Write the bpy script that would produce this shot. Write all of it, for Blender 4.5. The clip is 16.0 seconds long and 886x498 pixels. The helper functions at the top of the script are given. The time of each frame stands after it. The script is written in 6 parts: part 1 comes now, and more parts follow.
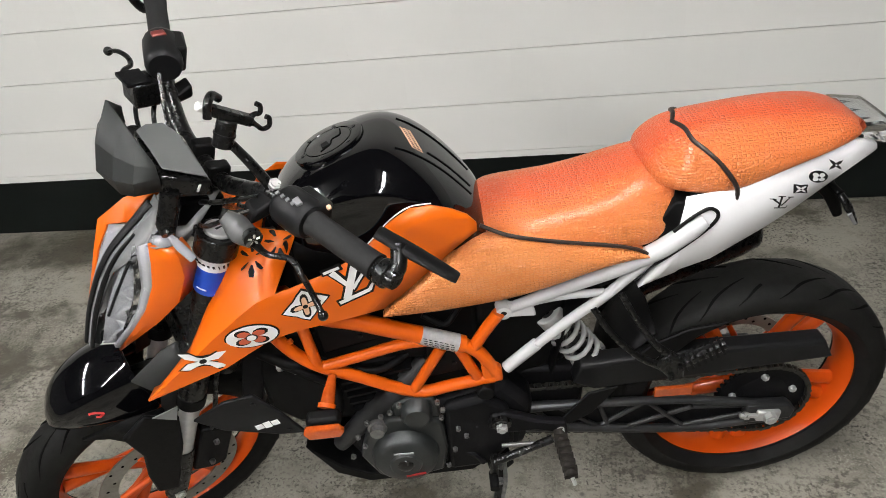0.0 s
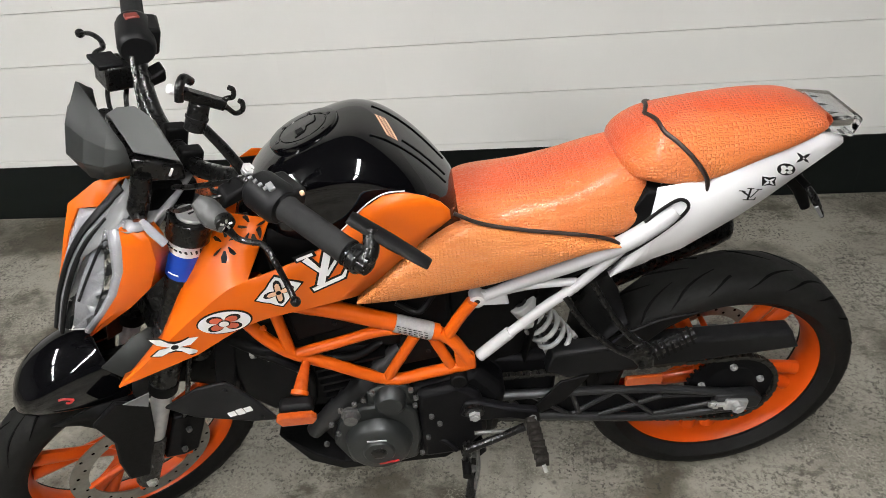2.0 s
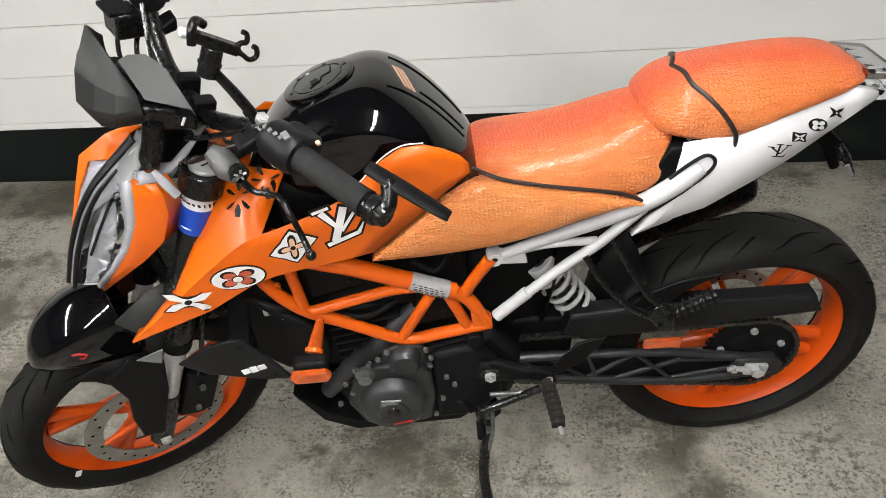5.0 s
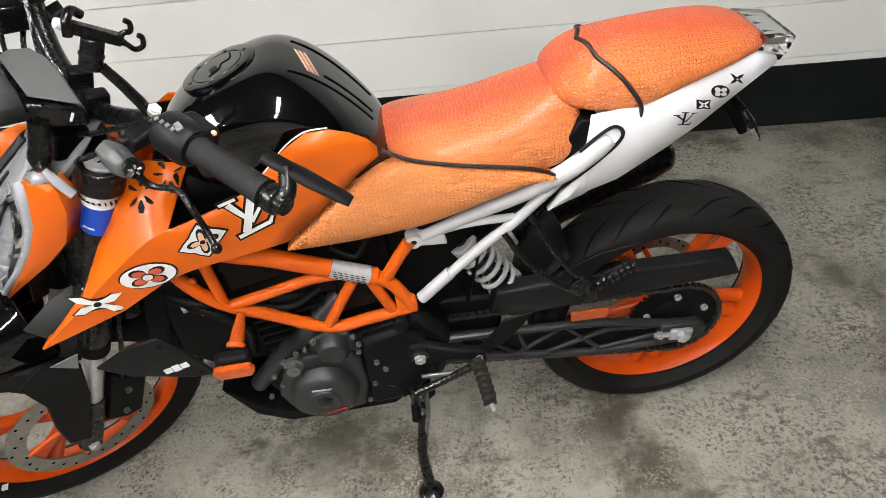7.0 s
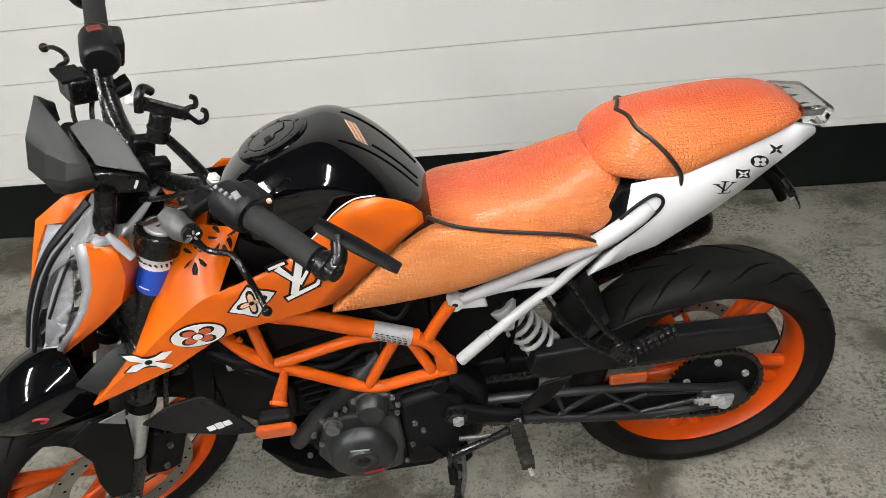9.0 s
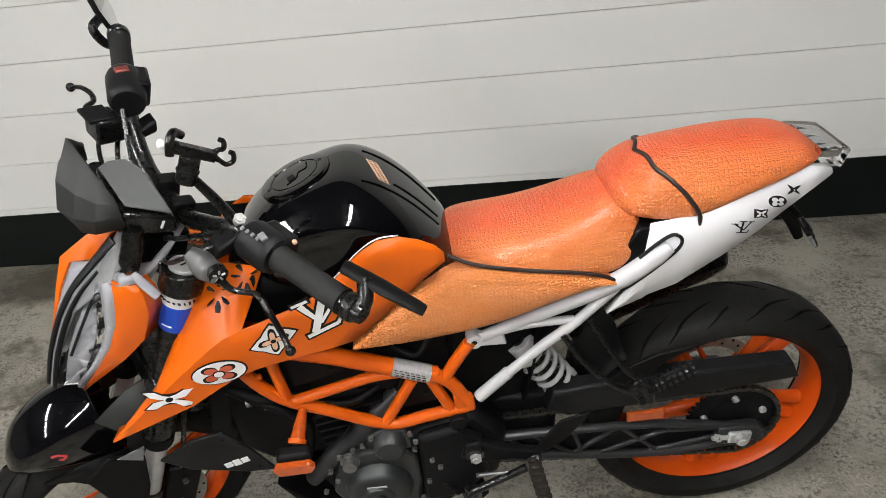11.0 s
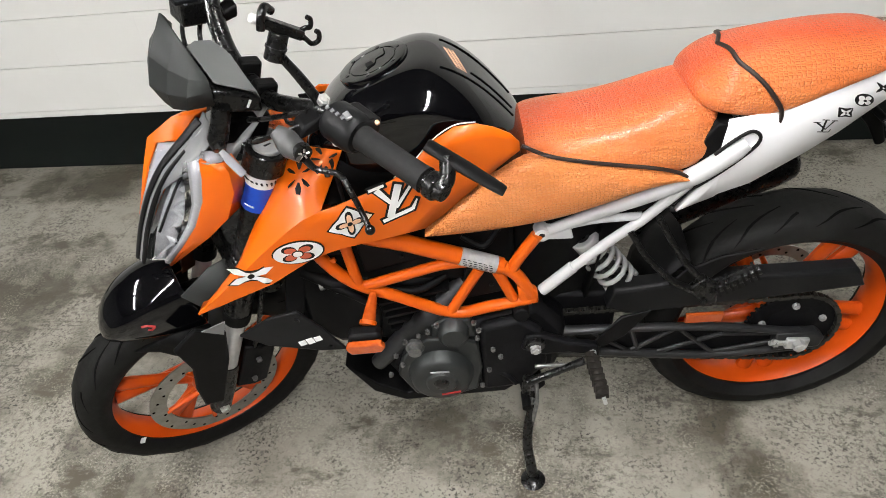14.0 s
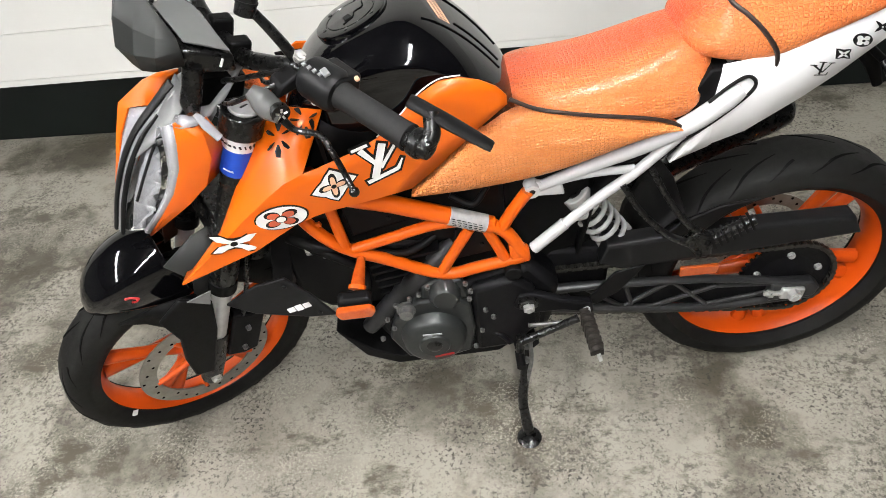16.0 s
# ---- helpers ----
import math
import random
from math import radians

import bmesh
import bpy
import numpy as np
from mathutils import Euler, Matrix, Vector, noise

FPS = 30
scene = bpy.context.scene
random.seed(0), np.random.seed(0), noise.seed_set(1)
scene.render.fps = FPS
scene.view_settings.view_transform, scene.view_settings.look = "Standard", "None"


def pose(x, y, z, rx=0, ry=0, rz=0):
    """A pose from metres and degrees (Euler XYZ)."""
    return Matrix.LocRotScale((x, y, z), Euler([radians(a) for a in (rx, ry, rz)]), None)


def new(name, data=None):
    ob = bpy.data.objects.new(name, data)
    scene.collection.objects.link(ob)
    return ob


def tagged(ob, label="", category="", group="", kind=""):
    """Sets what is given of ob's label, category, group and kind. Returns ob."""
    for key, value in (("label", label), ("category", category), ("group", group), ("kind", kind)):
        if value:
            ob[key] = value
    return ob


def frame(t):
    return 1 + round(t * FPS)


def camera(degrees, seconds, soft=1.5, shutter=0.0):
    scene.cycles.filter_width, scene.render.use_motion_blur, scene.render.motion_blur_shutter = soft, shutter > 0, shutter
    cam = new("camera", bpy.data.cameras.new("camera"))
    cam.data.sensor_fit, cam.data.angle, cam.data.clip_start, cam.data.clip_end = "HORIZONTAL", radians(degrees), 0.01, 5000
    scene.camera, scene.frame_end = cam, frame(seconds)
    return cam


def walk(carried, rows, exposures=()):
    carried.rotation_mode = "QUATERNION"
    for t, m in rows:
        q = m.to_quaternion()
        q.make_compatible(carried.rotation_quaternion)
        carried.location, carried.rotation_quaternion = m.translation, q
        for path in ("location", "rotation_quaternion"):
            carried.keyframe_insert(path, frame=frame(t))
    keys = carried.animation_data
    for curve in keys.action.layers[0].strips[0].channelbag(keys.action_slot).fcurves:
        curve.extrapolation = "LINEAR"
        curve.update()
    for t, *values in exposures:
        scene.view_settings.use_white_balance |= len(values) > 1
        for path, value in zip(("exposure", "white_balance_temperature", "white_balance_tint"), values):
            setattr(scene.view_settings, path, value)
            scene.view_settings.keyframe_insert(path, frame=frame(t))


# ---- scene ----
# camera and its walk
cam = camera(66.28, 16.0, soft=0.9)
ROWS = [
    (0, 0.0001, 0.6488, 1.4583, 56.41, 5.95, 5.28),
    (0.5, 0.0104, 0.6563, 1.4492, 55.65, 6.45, 4.04),
    (1, 0.0196, 0.6540, 1.4490, 55.64, 5.49, 3.62),
    (1.5, 0.0234, 0.6464, 1.4493, 54.82, 5.16, 3.45),
    (2, 0.0120, 0.6397, 1.4519, 55.79, 4.57, 4.24),
    (2.5, -0.0081, 0.6395, 1.4480, 55.65, 3.57, 5.78),
    (3, -0.0230, 0.6415, 1.4381, 54.62, 3.37, 6.45),
    (3.5, -0.0237, 0.6358, 1.4333, 54.18, 3.83, 6.29),
    (4, -0.0112, 0.6394, 1.4310, 53.99, 3.71, 5.41),
    (6.5, 0.0008, 0.6510, 1.3939, 52.27, 6.67, 4.06),
    (7, 0.0646, 0.6552, 1.4043, 51.67, 5.12, 0.38),
    (7.5, 0.0836, 0.6502, 1.4232, 53.52, 4.93, 0.48),
    (8, 0.0697, 0.6477, 1.4382, 54.21, 7.16, 2.58),
    (8.5, 0.0507, 0.6481, 1.4348, 54.77, 7.11, 3.01),
    (9, 0.0436, 0.6497, 1.4380, 56.19, 5.92, 2.72),
    (11.5, -0.0009, 0.6555, 1.4694, 58.26, 5.93, 3.12),
    (12, -0.0147, 0.6543, 1.4657, 58.35, 7.53, 4.68),
    (12.5, -0.0037, 0.6498, 1.4692, 58.27, 7.45, 4.04),
    (13, -0.0039, 0.6382, 1.4674, 58.38, 7.05, 4.10),
    (13.5, -0.0162, 0.6104, 1.4710, 57.80, 7.38, 4.94),
    (14, -0.0383, 0.5944, 1.4352, 52.34, 6.21, 6.93),
    (14.5, -0.0651, 0.5953, 1.4221, 50.93, 6.59, 7.21),
    (15, -0.0764, 0.6045, 1.4103, 49.38, 6.76, 9.19),
    (15.5, -0.0690, 0.6199, 1.4108, 48.60, 7.55, 6.94),
    (16, -0.0381, 0.6205, 1.4142, 48.78, 7.23, 5.19),
]
EXPOSURES = [(0.0, -0.34), (4.0, -0.22), (7.0, -0.17), (9.0, -0.28), (11.5, -0.46), (13.5, -0.47), (14.3, 0.01), (16.0, 0.10)]
walk(cam, [(t, pose(x, y, z, rx, ry, rz)) for t, x, y, z, rx, ry, rz in ROWS], EXPOSURES)

# world: a windowless parking garage, so only a faint grey
world = bpy.data.worlds.new("garage_dark")
scene.world = world
world.use_nodes = True
world.node_tree.nodes["Background"].inputs[0].default_value = (0.8, 0.85, 0.9, 1)
world.node_tree.nodes["Background"].inputs[1].default_value = 0.02
TUBE_POWER = 235.0


from mathutils.bvhtree import BVHTree


# ---- materials ----
def nodes_of(name):
    m = bpy.data.materials.new(name)
    m.use_nodes = True
    nt = m.node_tree
    return m, nt, nt.nodes["Principled BSDF"]


def add(nt, kind, **props):
    n = nt.nodes.new(kind)
    for key, value in props.items():
        if key in n.inputs:
            n.inputs[key].default_value = value
    return n


def mix_colour(nt, fac, a, b):
    """Blend of two colours (or colour sockets) by a socket."""
    n = nt.nodes.new("ShaderNodeMix")
    n.data_type = "RGBA"
    nt.links.new(fac, n.inputs[0])
    for socket, value in ((n.inputs[6], a), (n.inputs[7], b)):
        if isinstance(value, tuple):
            socket.default_value = (*value, 1)
        else:
            nt.links.new(value, socket)
    return n.outputs[2]


def ramp(nt, fac, lo, hi):
    n = nt.nodes.new("ShaderNodeMapRange")
    nt.links.new(fac, n.inputs[0])
    n.inputs[1].default_value, n.inputs[2].default_value = lo, hi
    return n.outputs[0]


def coords(nt, scale=(1, 1, 1)):
    t = nt.nodes.new("ShaderNodeTexCoord")
    mp = nt.nodes.new("ShaderNodeMapping")
    mp.inputs["Scale"].default_value = scale
    nt.links.new(t.outputs["Object"], mp.inputs["Vector"])
    return mp.outputs[0]


def noise_of(nt, co, scale, detail=4.0, rough=0.6):
    n = add(nt, "ShaderNodeTexNoise", Scale=scale, Detail=detail, Roughness=rough)
    nt.links.new(co, n.inputs["Vector"])
    return n.outputs["Fac"]


def bump(nt, bsdf, height, strength, distance):
    b = add(nt, "ShaderNodeBump", Strength=strength, Distance=distance)
    nt.links.new(height, b.inputs["Height"])
    nt.links.new(b.outputs[0], bsdf.inputs["Normal"])


def plain(name, a, b, rough, metal=0.0, scale=30.0, bumps=0.0, coat=0.0, rough_var=0.1, grain=400.0, sheen=0.5):
    """Two close colours by a broad noise, roughness by a finer one, and fine relief."""
    m, nt, s = nodes_of(name)
    co = coords(nt)
    broad = noise_of(nt, co, scale)
    fine = noise_of(nt, co, grain, 3.0)
    nt.links.new(mix_colour(nt, ramp(nt, broad, 0.3, 0.7), a, b), s.inputs["Base Color"])
    r = nt.nodes.new("ShaderNodeMapRange")
    nt.links.new(noise_of(nt, co, scale * 3), r.inputs[0])
    r.inputs[3].default_value, r.inputs[4].default_value = max(rough - rough_var, 0.02), min(rough + rough_var, 1)
    nt.links.new(r.outputs[0], s.inputs["Roughness"])
    s.inputs["Metallic"].default_value = metal
    s.inputs["Specular IOR Level"].default_value = sheen
    s.inputs["Coat Weight"].default_value = coat
    s.inputs["Coat Roughness"].default_value = 0.04
    if bumps:
        bump(nt, s, fine, bumps, 0.002)
    return m


ORANGE = plain("orange_paint", (0.61, 0.104, 0.0015), (0.65, 0.113, 0.002), 0.36, coat=0.14, scale=8, sheen=0.35)
FRAME_ORANGE = plain("orange_powder_coat", (0.55, 0.084, 0.002), (0.60, 0.095, 0.003), 0.34, scale=20, bumps=0.05, coat=0.12, sheen=0.3)
RIM_ORANGE = plain("orange_rim_paint", (0.55, 0.066, 0.003), (0.60, 0.078, 0.004), 0.36, scale=15, coat=0.12, sheen=0.3)
GLOSS_BLACK = plain("gloss_black_paint", (0.0015, 0.0015, 0.002), (0.0025, 0.0025, 0.003), 0.05, scale=6, coat=0.15, rough_var=0.02, sheen=0.42)
BLACK = plain("black_plastic", (0.0025, 0.0025, 0.0026), (0.0045, 0.0045, 0.0046), 0.5, scale=40, bumps=0.12, sheen=0.09)
DARK = plain("dark_cast_metal", (0.003, 0.003, 0.0036), (0.006, 0.006, 0.0066), 0.52, metal=0.2, scale=50, bumps=0.2, sheen=0.12)
SATIN = plain("satin_black_paint", (0.003, 0.003, 0.003), (0.005, 0.005, 0.005), 0.28, scale=30, coat=0.1, sheen=0.3)
GRAPHITE = plain("graphite_plastic", (0.005, 0.0053, 0.0056), (0.0085, 0.0085, 0.0089), 0.45, scale=30, bumps=0.08, sheen=0.15)
SMOKE = plain("smoked_screen", (0.014, 0.015, 0.0145), (0.018, 0.019, 0.0185), 0.55, scale=6, sheen=0.25)
SCREEN = plain("matte_display", (0.10, 0.104, 0.104), (0.125, 0.13, 0.128), 0.45, scale=4)
ENGINE = plain("grey_engine_paint", (0.019, 0.0215, 0.0215), (0.028, 0.0305, 0.0305), 0.40, metal=0.4, scale=40, bumps=0.15)
SWING = plain("cast_swingarm_metal", (0.018, 0.0185, 0.0195), (0.030, 0.0305, 0.032), 0.40, metal=0.5, scale=40, bumps=0.15)
STEEL = plain("zinc_steel", (0.40, 0.40, 0.39), (0.55, 0.55, 0.53), 0.3, metal=0.6, scale=60, bumps=0.05)
ALU = plain("brushed_aluminium", (0.42, 0.42, 0.42), (0.52, 0.52, 0.52), 0.35, metal=0.55, scale=60)
DISC = plain("brake_disc_steel", (0.22, 0.21, 0.19), (0.32, 0.31, 0.285), 0.36, metal=0.9, scale=40)
WHITE = plain("white_paint", (0.76, 0.76, 0.775), (0.80, 0.80, 0.81), 0.33, scale=10, coat=0.3)
TUBE_WHITE = plain("white_powder_coat", (0.45, 0.45, 0.46), (0.51, 0.51, 0.515), 0.42, scale=14, bumps=0.05)
SPRING = plain("pale_spring_paint", (0.36, 0.36, 0.36), (0.42, 0.42, 0.415), 0.4, scale=30)
RUBBER = plain("tyre_rubber", (0.0052, 0.0051, 0.0048), (0.0085, 0.0083, 0.0078), 0.60, scale=25, bumps=0.12, sheen=0.12)
GROOVE = plain("tread_groove_black", (0.0015, 0.0015, 0.0015), (0.002, 0.002, 0.002), 0.8, sheen=0.05)
PEG_RUBBER = plain("brown_black_rubber", (0.012, 0.0105, 0.009), (0.020, 0.0175, 0.015), 0.75, scale=60, bumps=0.25, sheen=0.1)
GRIP = plain("grip_rubber", (0.012, 0.012, 0.012), (0.017, 0.017, 0.017), 0.7, scale=80, bumps=0.25, sheen=0.12)
PIPING = plain("black_piping", (0.012, 0.006, 0.005), (0.018, 0.01, 0.008), 0.5)
BLUE = plain("blue_label", (0.004, 0.05, 0.38), (0.006, 0.06, 0.44), 0.35)
PAPER = plain("white_label", (0.72, 0.72, 0.72), (0.78, 0.78, 0.78), 0.45)
INK = plain("black_decal_ink", (0.006, 0.006, 0.006), (0.009, 0.009, 0.009), 0.5, sheen=0.15)
BOOT = plain("grey_boot_rubber", (0.045, 0.046, 0.045), (0.060, 0.061, 0.060), 0.38, scale=40, bumps=0.08)
DULL_RED = plain("dull_red_plastic", (0.13, 0.018, 0.012), (0.17, 0.024, 0.016), 0.4)
RED = plain("red_decal", (0.36, 0.014, 0.014), (0.42, 0.02, 0.02), 0.35)
CORAL = plain("coral_decal", (0.48, 0.085, 0.035), (0.52, 0.095, 0.040), 0.4)
PALE_ORANGE = plain("pale_orange_decal", (0.72, 0.42, 0.26), (0.78, 0.48, 0.32), 0.4)
AMBER = plain("amber_reflector", (0.34, 0.052, 0.006), (0.44, 0.075, 0.01), 0.12, coat=0.8, scale=90)
FOIL = plain("silver_label", (0.42, 0.42, 0.43), (0.55, 0.55, 0.55), 0.35, metal=0.5, scale=120)
LAMP_WHITE = plain("white_lamp_surround", (0.28, 0.28, 0.30), (0.33, 0.33, 0.35), 0.25, coat=0.3)
CHROME = plain("reflector_chrome", (0.72, 0.72, 0.73), (0.78, 0.78, 0.78), 0.08, metal=1.0)
LAMP_GREY = plain("lamp_grey_plastic", (0.15, 0.152, 0.155), (0.19, 0.192, 0.195), 0.4, scale=20)
LAMP_SILVER = plain("silvered_plastic", (0.28, 0.28, 0.30), (0.42, 0.42, 0.43), 0.2, metal=0.15, scale=60)
CAP_METAL = plain("machined_cap_metal", (0.32, 0.32, 0.32), (0.40, 0.40, 0.40), 0.38, metal=0.3, scale=60)
BOLT_DARK = plain("blackened_bolt_steel", (0.10, 0.10, 0.10), (0.19, 0.19, 0.185), 0.36, metal=0.6, scale=90)
CHAIN = plain("oiled_chain_steel", (0.03, 0.03, 0.028), (0.07, 0.068, 0.06), 0.4, metal=0.8, scale=120)


def glass(name, colour, rough=0.03):
    m, nt, s = nodes_of(name)
    s.inputs["Base Color"].default_value = (*colour, 1)
    s.inputs["Transmission Weight"].default_value = 1.0
    s.inputs["Roughness"].default_value = rough
    s.inputs["IOR"].default_value = 1.2
    return m


CLEAR = glass("clear_lens", (0.93, 0.94, 0.95))
MIRROR, _nt, _s = nodes_of("mirror_glass")
_s.inputs["Metallic"].default_value, _s.inputs["Roughness"].default_value = 1.0, 0.03
_s.inputs["Base Color"].default_value = (0.8, 0.8, 0.8, 1)


def crocodile():
    """Embossed leather, airbrushed red along the crown and pale orange at the flanks."""
    m, nt, s = nodes_of("crocodile_leather")
    co = coords(nt, (1.0, 1.0, 1.35))
    warp = add(nt, "ShaderNodeTexNoise", Scale=14.0)
    nt.links.new(co, warp.inputs["Vector"])
    bend = nt.nodes.new("ShaderNodeVectorMath")
    bend.operation = "SCALE"
    nt.links.new(warp.outputs["Color"], bend.inputs[0])
    bend.inputs["Scale"].default_value = 0.018
    at = nt.nodes.new("ShaderNodeVectorMath")
    nt.links.new(co, at.inputs[0])
    nt.links.new(bend.outputs[0], at.inputs[1])
    cells = add(nt, "ShaderNodeTexVoronoi", Scale=135.0, Randomness=0.38)
    cells.feature = "DISTANCE_TO_EDGE"
    nt.links.new(at.outputs[0], cells.inputs["Vector"])
    scale_h = ramp(nt, cells.outputs["Distance"], 0.0, 0.30)
    wrinkle = noise_of(nt, co, 260.0, 3.0)
    # airbrush: distance from the centre line, broken up by a broad noise
    sep = nt.nodes.new("ShaderNodeSeparateXYZ")
    nt.links.new(co, sep.inputs[0])
    off = nt.nodes.new("ShaderNodeMath")
    off.operation = "ABSOLUTE"
    nt.links.new(sep.outputs[1], off.inputs[0])
    broad = nt.nodes.new("ShaderNodeMath")
    broad.operation = "MULTIPLY_ADD"
    nt.links.new(noise_of(nt, co, 9.0, 2.0), broad.inputs[0])
    broad.inputs[1].default_value = 0.05
    nt.links.new(off.outputs[0], broad.inputs[2])
    side = ramp(nt, broad.outputs[0], 0.056, 0.158)
    body = mix_colour(nt, side, (0.58, 0.084, 0.022), (0.67, 0.225, 0.058))
    crease = nt.nodes.new("ShaderNodeMapRange")
    nt.links.new(cells.outputs["Distance"], crease.inputs[0])
    crease.inputs[1].default_value, crease.inputs[2].default_value = 0.0, 0.09
    crease.inputs[3].default_value, crease.inputs[4].default_value = 0.22, 0.0
    nt.links.new(mix_colour(nt, crease.outputs[0], body, (0.48, 0.068, 0.018)), s.inputs["Base Color"])
    s.inputs["Roughness"].default_value = 0.37
    s.inputs["Coat Weight"].default_value = 0.18
    s.inputs["Coat Roughness"].default_value = 0.16
    both = nt.nodes.new("ShaderNodeMath")
    both.operation = "MULTIPLY_ADD"
    nt.links.new(wrinkle, both.inputs[0])
    both.inputs[1].default_value = 0.25
    nt.links.new(scale_h, both.inputs[2])
    bump(nt, s, both.outputs[0], 0.8, 0.0022)
    return m


CROC = crocodile()


def concrete():
    """Worn garage floor: pale laitance rubbed off in dark patches, oil spots and pits."""
    m, nt, s = nodes_of("worn_concrete")
    co = coords(nt)
    big = noise_of(nt, co, 1.7, 5.0, 0.6)
    mid = noise_of(nt, co, 6.5, 8.0, 0.72)
    fine = noise_of(nt, co, 55.0, 6.0, 0.75)
    speck = noise_of(nt, co, 140.0, 4.0, 0.7)
    grit = noise_of(nt, co, 105.0, 4.0, 0.66)
    patch = noise_of(nt, co, 1.9, 9.0, 0.66)
    base = mix_colour(nt, ramp(nt, patch, 0.41, 0.52), (0.062, 0.054, 0.037), (0.275, 0.258, 0.218))
    base = mix_colour(nt, ramp(nt, big, 0.50, 0.68), base, (0.150, 0.138, 0.112))
    worn = nt.nodes.new("ShaderNodeMath")
    worn.operation = "MULTIPLY"
    nt.links.new(ramp(nt, fine, 0.48, 0.57), worn.inputs[0])
    nt.links.new(ramp(nt, noise_of(nt, co, 3.1, 6.0, 0.7), 0.45, 0.58), worn.inputs[1])
    base = mix_colour(nt, worn.outputs[0], base, (0.066, 0.058, 0.045))
    pale = nt.nodes.new("ShaderNodeMath")
    pale.operation = "MULTIPLY"
    nt.links.new(ramp(nt, speck, 0.50, 0.60), pale.inputs[0])
    nt.links.new(ramp(nt, noise_of(nt, co, 4.3, 5.0), 0.46, 0.60), pale.inputs[1])
    base = mix_colour(nt, pale.outputs[0], base, (0.30, 0.284, 0.238))
    gritty = nt.nodes.new("ShaderNodeMath")
    gritty.operation = "MULTIPLY"
    nt.links.new(ramp(nt, grit, 0.545, 0.570), gritty.inputs[0])
    nt.links.new(ramp(nt, mid, 0.42, 0.62), gritty.inputs[1])
    base = mix_colour(nt, gritty.outputs[0], base, (0.030, 0.026, 0.020))
    stain = noise_of(nt, coords(nt, (1.0, 1.7, 1.0)), 3.4, 9.0, 0.74)
    base = mix_colour(nt, ramp(nt, stain, 0.555, 0.635), base, (0.068, 0.059, 0.040))
    pits = add(nt, "ShaderNodeTexVoronoi", Scale=9.0)
    nt.links.new(co, pits.inputs["Vector"])
    pit = nt.nodes.new("ShaderNodeMapRange")
    nt.links.new(pits.outputs["Distance"], pit.inputs[0])
    pit.inputs[1].default_value, pit.inputs[2].default_value = 0.03, 0.075
    pit.inputs[3].default_value, pit.inputs[4].default_value = 0.75, 0.0
    base = mix_colour(nt, pit.outputs[0], base, (0.05, 0.045, 0.04))
    nt.links.new(base, s.inputs["Base Color"])
    r = nt.nodes.new("ShaderNodeMapRange")
    nt.links.new(mid, r.inputs[0])
    r.inputs[3].default_value, r.inputs[4].default_value = 0.34, 0.70
    nt.links.new(r.outputs[0], s.inputs["Roughness"])
    bump(nt, s, grit, 0.3, 0.002)
    return m


CONCRETE = concrete()


def masonry_paint(name, a, b, rough, sheen=0.5):
    m, nt, s = nodes_of(name)
    co = coords(nt)
    info = nt.nodes.new("ShaderNodeObjectInfo")
    tone = mix_colour(nt, ramp(nt, noise_of(nt, co, 2.3, 4.0), 0.3, 0.7), a, b)
    tone = mix_colour(nt, ramp(nt, info.outputs["Random"], -3.0, 5.0), tone, tuple(c * 0.93 for c in a))
    chips = add(nt, "ShaderNodeTexVoronoi", Scale=6.0)
    nt.links.new(co, chips.inputs["Vector"])
    chip = nt.nodes.new("ShaderNodeMapRange")
    nt.links.new(chips.outputs["Distance"], chip.inputs[0])
    chip.inputs[1].default_value, chip.inputs[2].default_value = 0.018, 0.035
    chip.inputs[3].default_value, chip.inputs[4].default_value = 0.55, 0.0
    tone = mix_colour(nt, chip.outputs[0], tone, tuple(c * 0.35 for c in a))
    nt.links.new(tone, s.inputs["Base Color"])
    s.inputs["Roughness"].default_value = rough
    s.inputs["Specular IOR Level"].default_value = sheen
    bump(nt, s, noise_of(nt, co, 90.0, 5.0), 0.12, 0.003)
    return m


WALL_WHITE = masonry_paint("white_masonry_paint", (0.78, 0.78, 0.75), (0.84, 0.84, 0.81), 0.55)
WALL_BLACK = masonry_paint("black_masonry_paint", (0.006, 0.0075, 0.007), (0.010, 0.012, 0.011), 0.34, 0.1)
GLOW, _nt, _s = nodes_of("fluorescent_tube_glow")
_s.inputs["Emission Color"].default_value = (1.0, 0.985, 0.97, 1)
_s.inputs["Emission Strength"].default_value = TUBE_POWER


# ---- mesh tools ----
def smooth_path(pts, n=6):
    """Catmull-Rom through the points."""
    pts = [Vector(p) for p in pts]
    if len(pts) < 3:
        return pts
    out = []
    ext = [pts[0] * 2 - pts[1], *pts, pts[-1] * 2 - pts[-2]]
    for i in range(1, len(ext) - 2):
        p0, p1, p2, p3 = ext[i - 1:i + 3]
        for k in range(n):
            t = k / n
            out.append(0.5 * ((2 * p1) + (p2 - p0) * t + (2 * p0 - 5 * p1 + 4 * p2 - p3) * t * t + (3 * p1 - p0 - 3 * p2 + p3) * t ** 3))
    out.append(pts[-1])
    return out


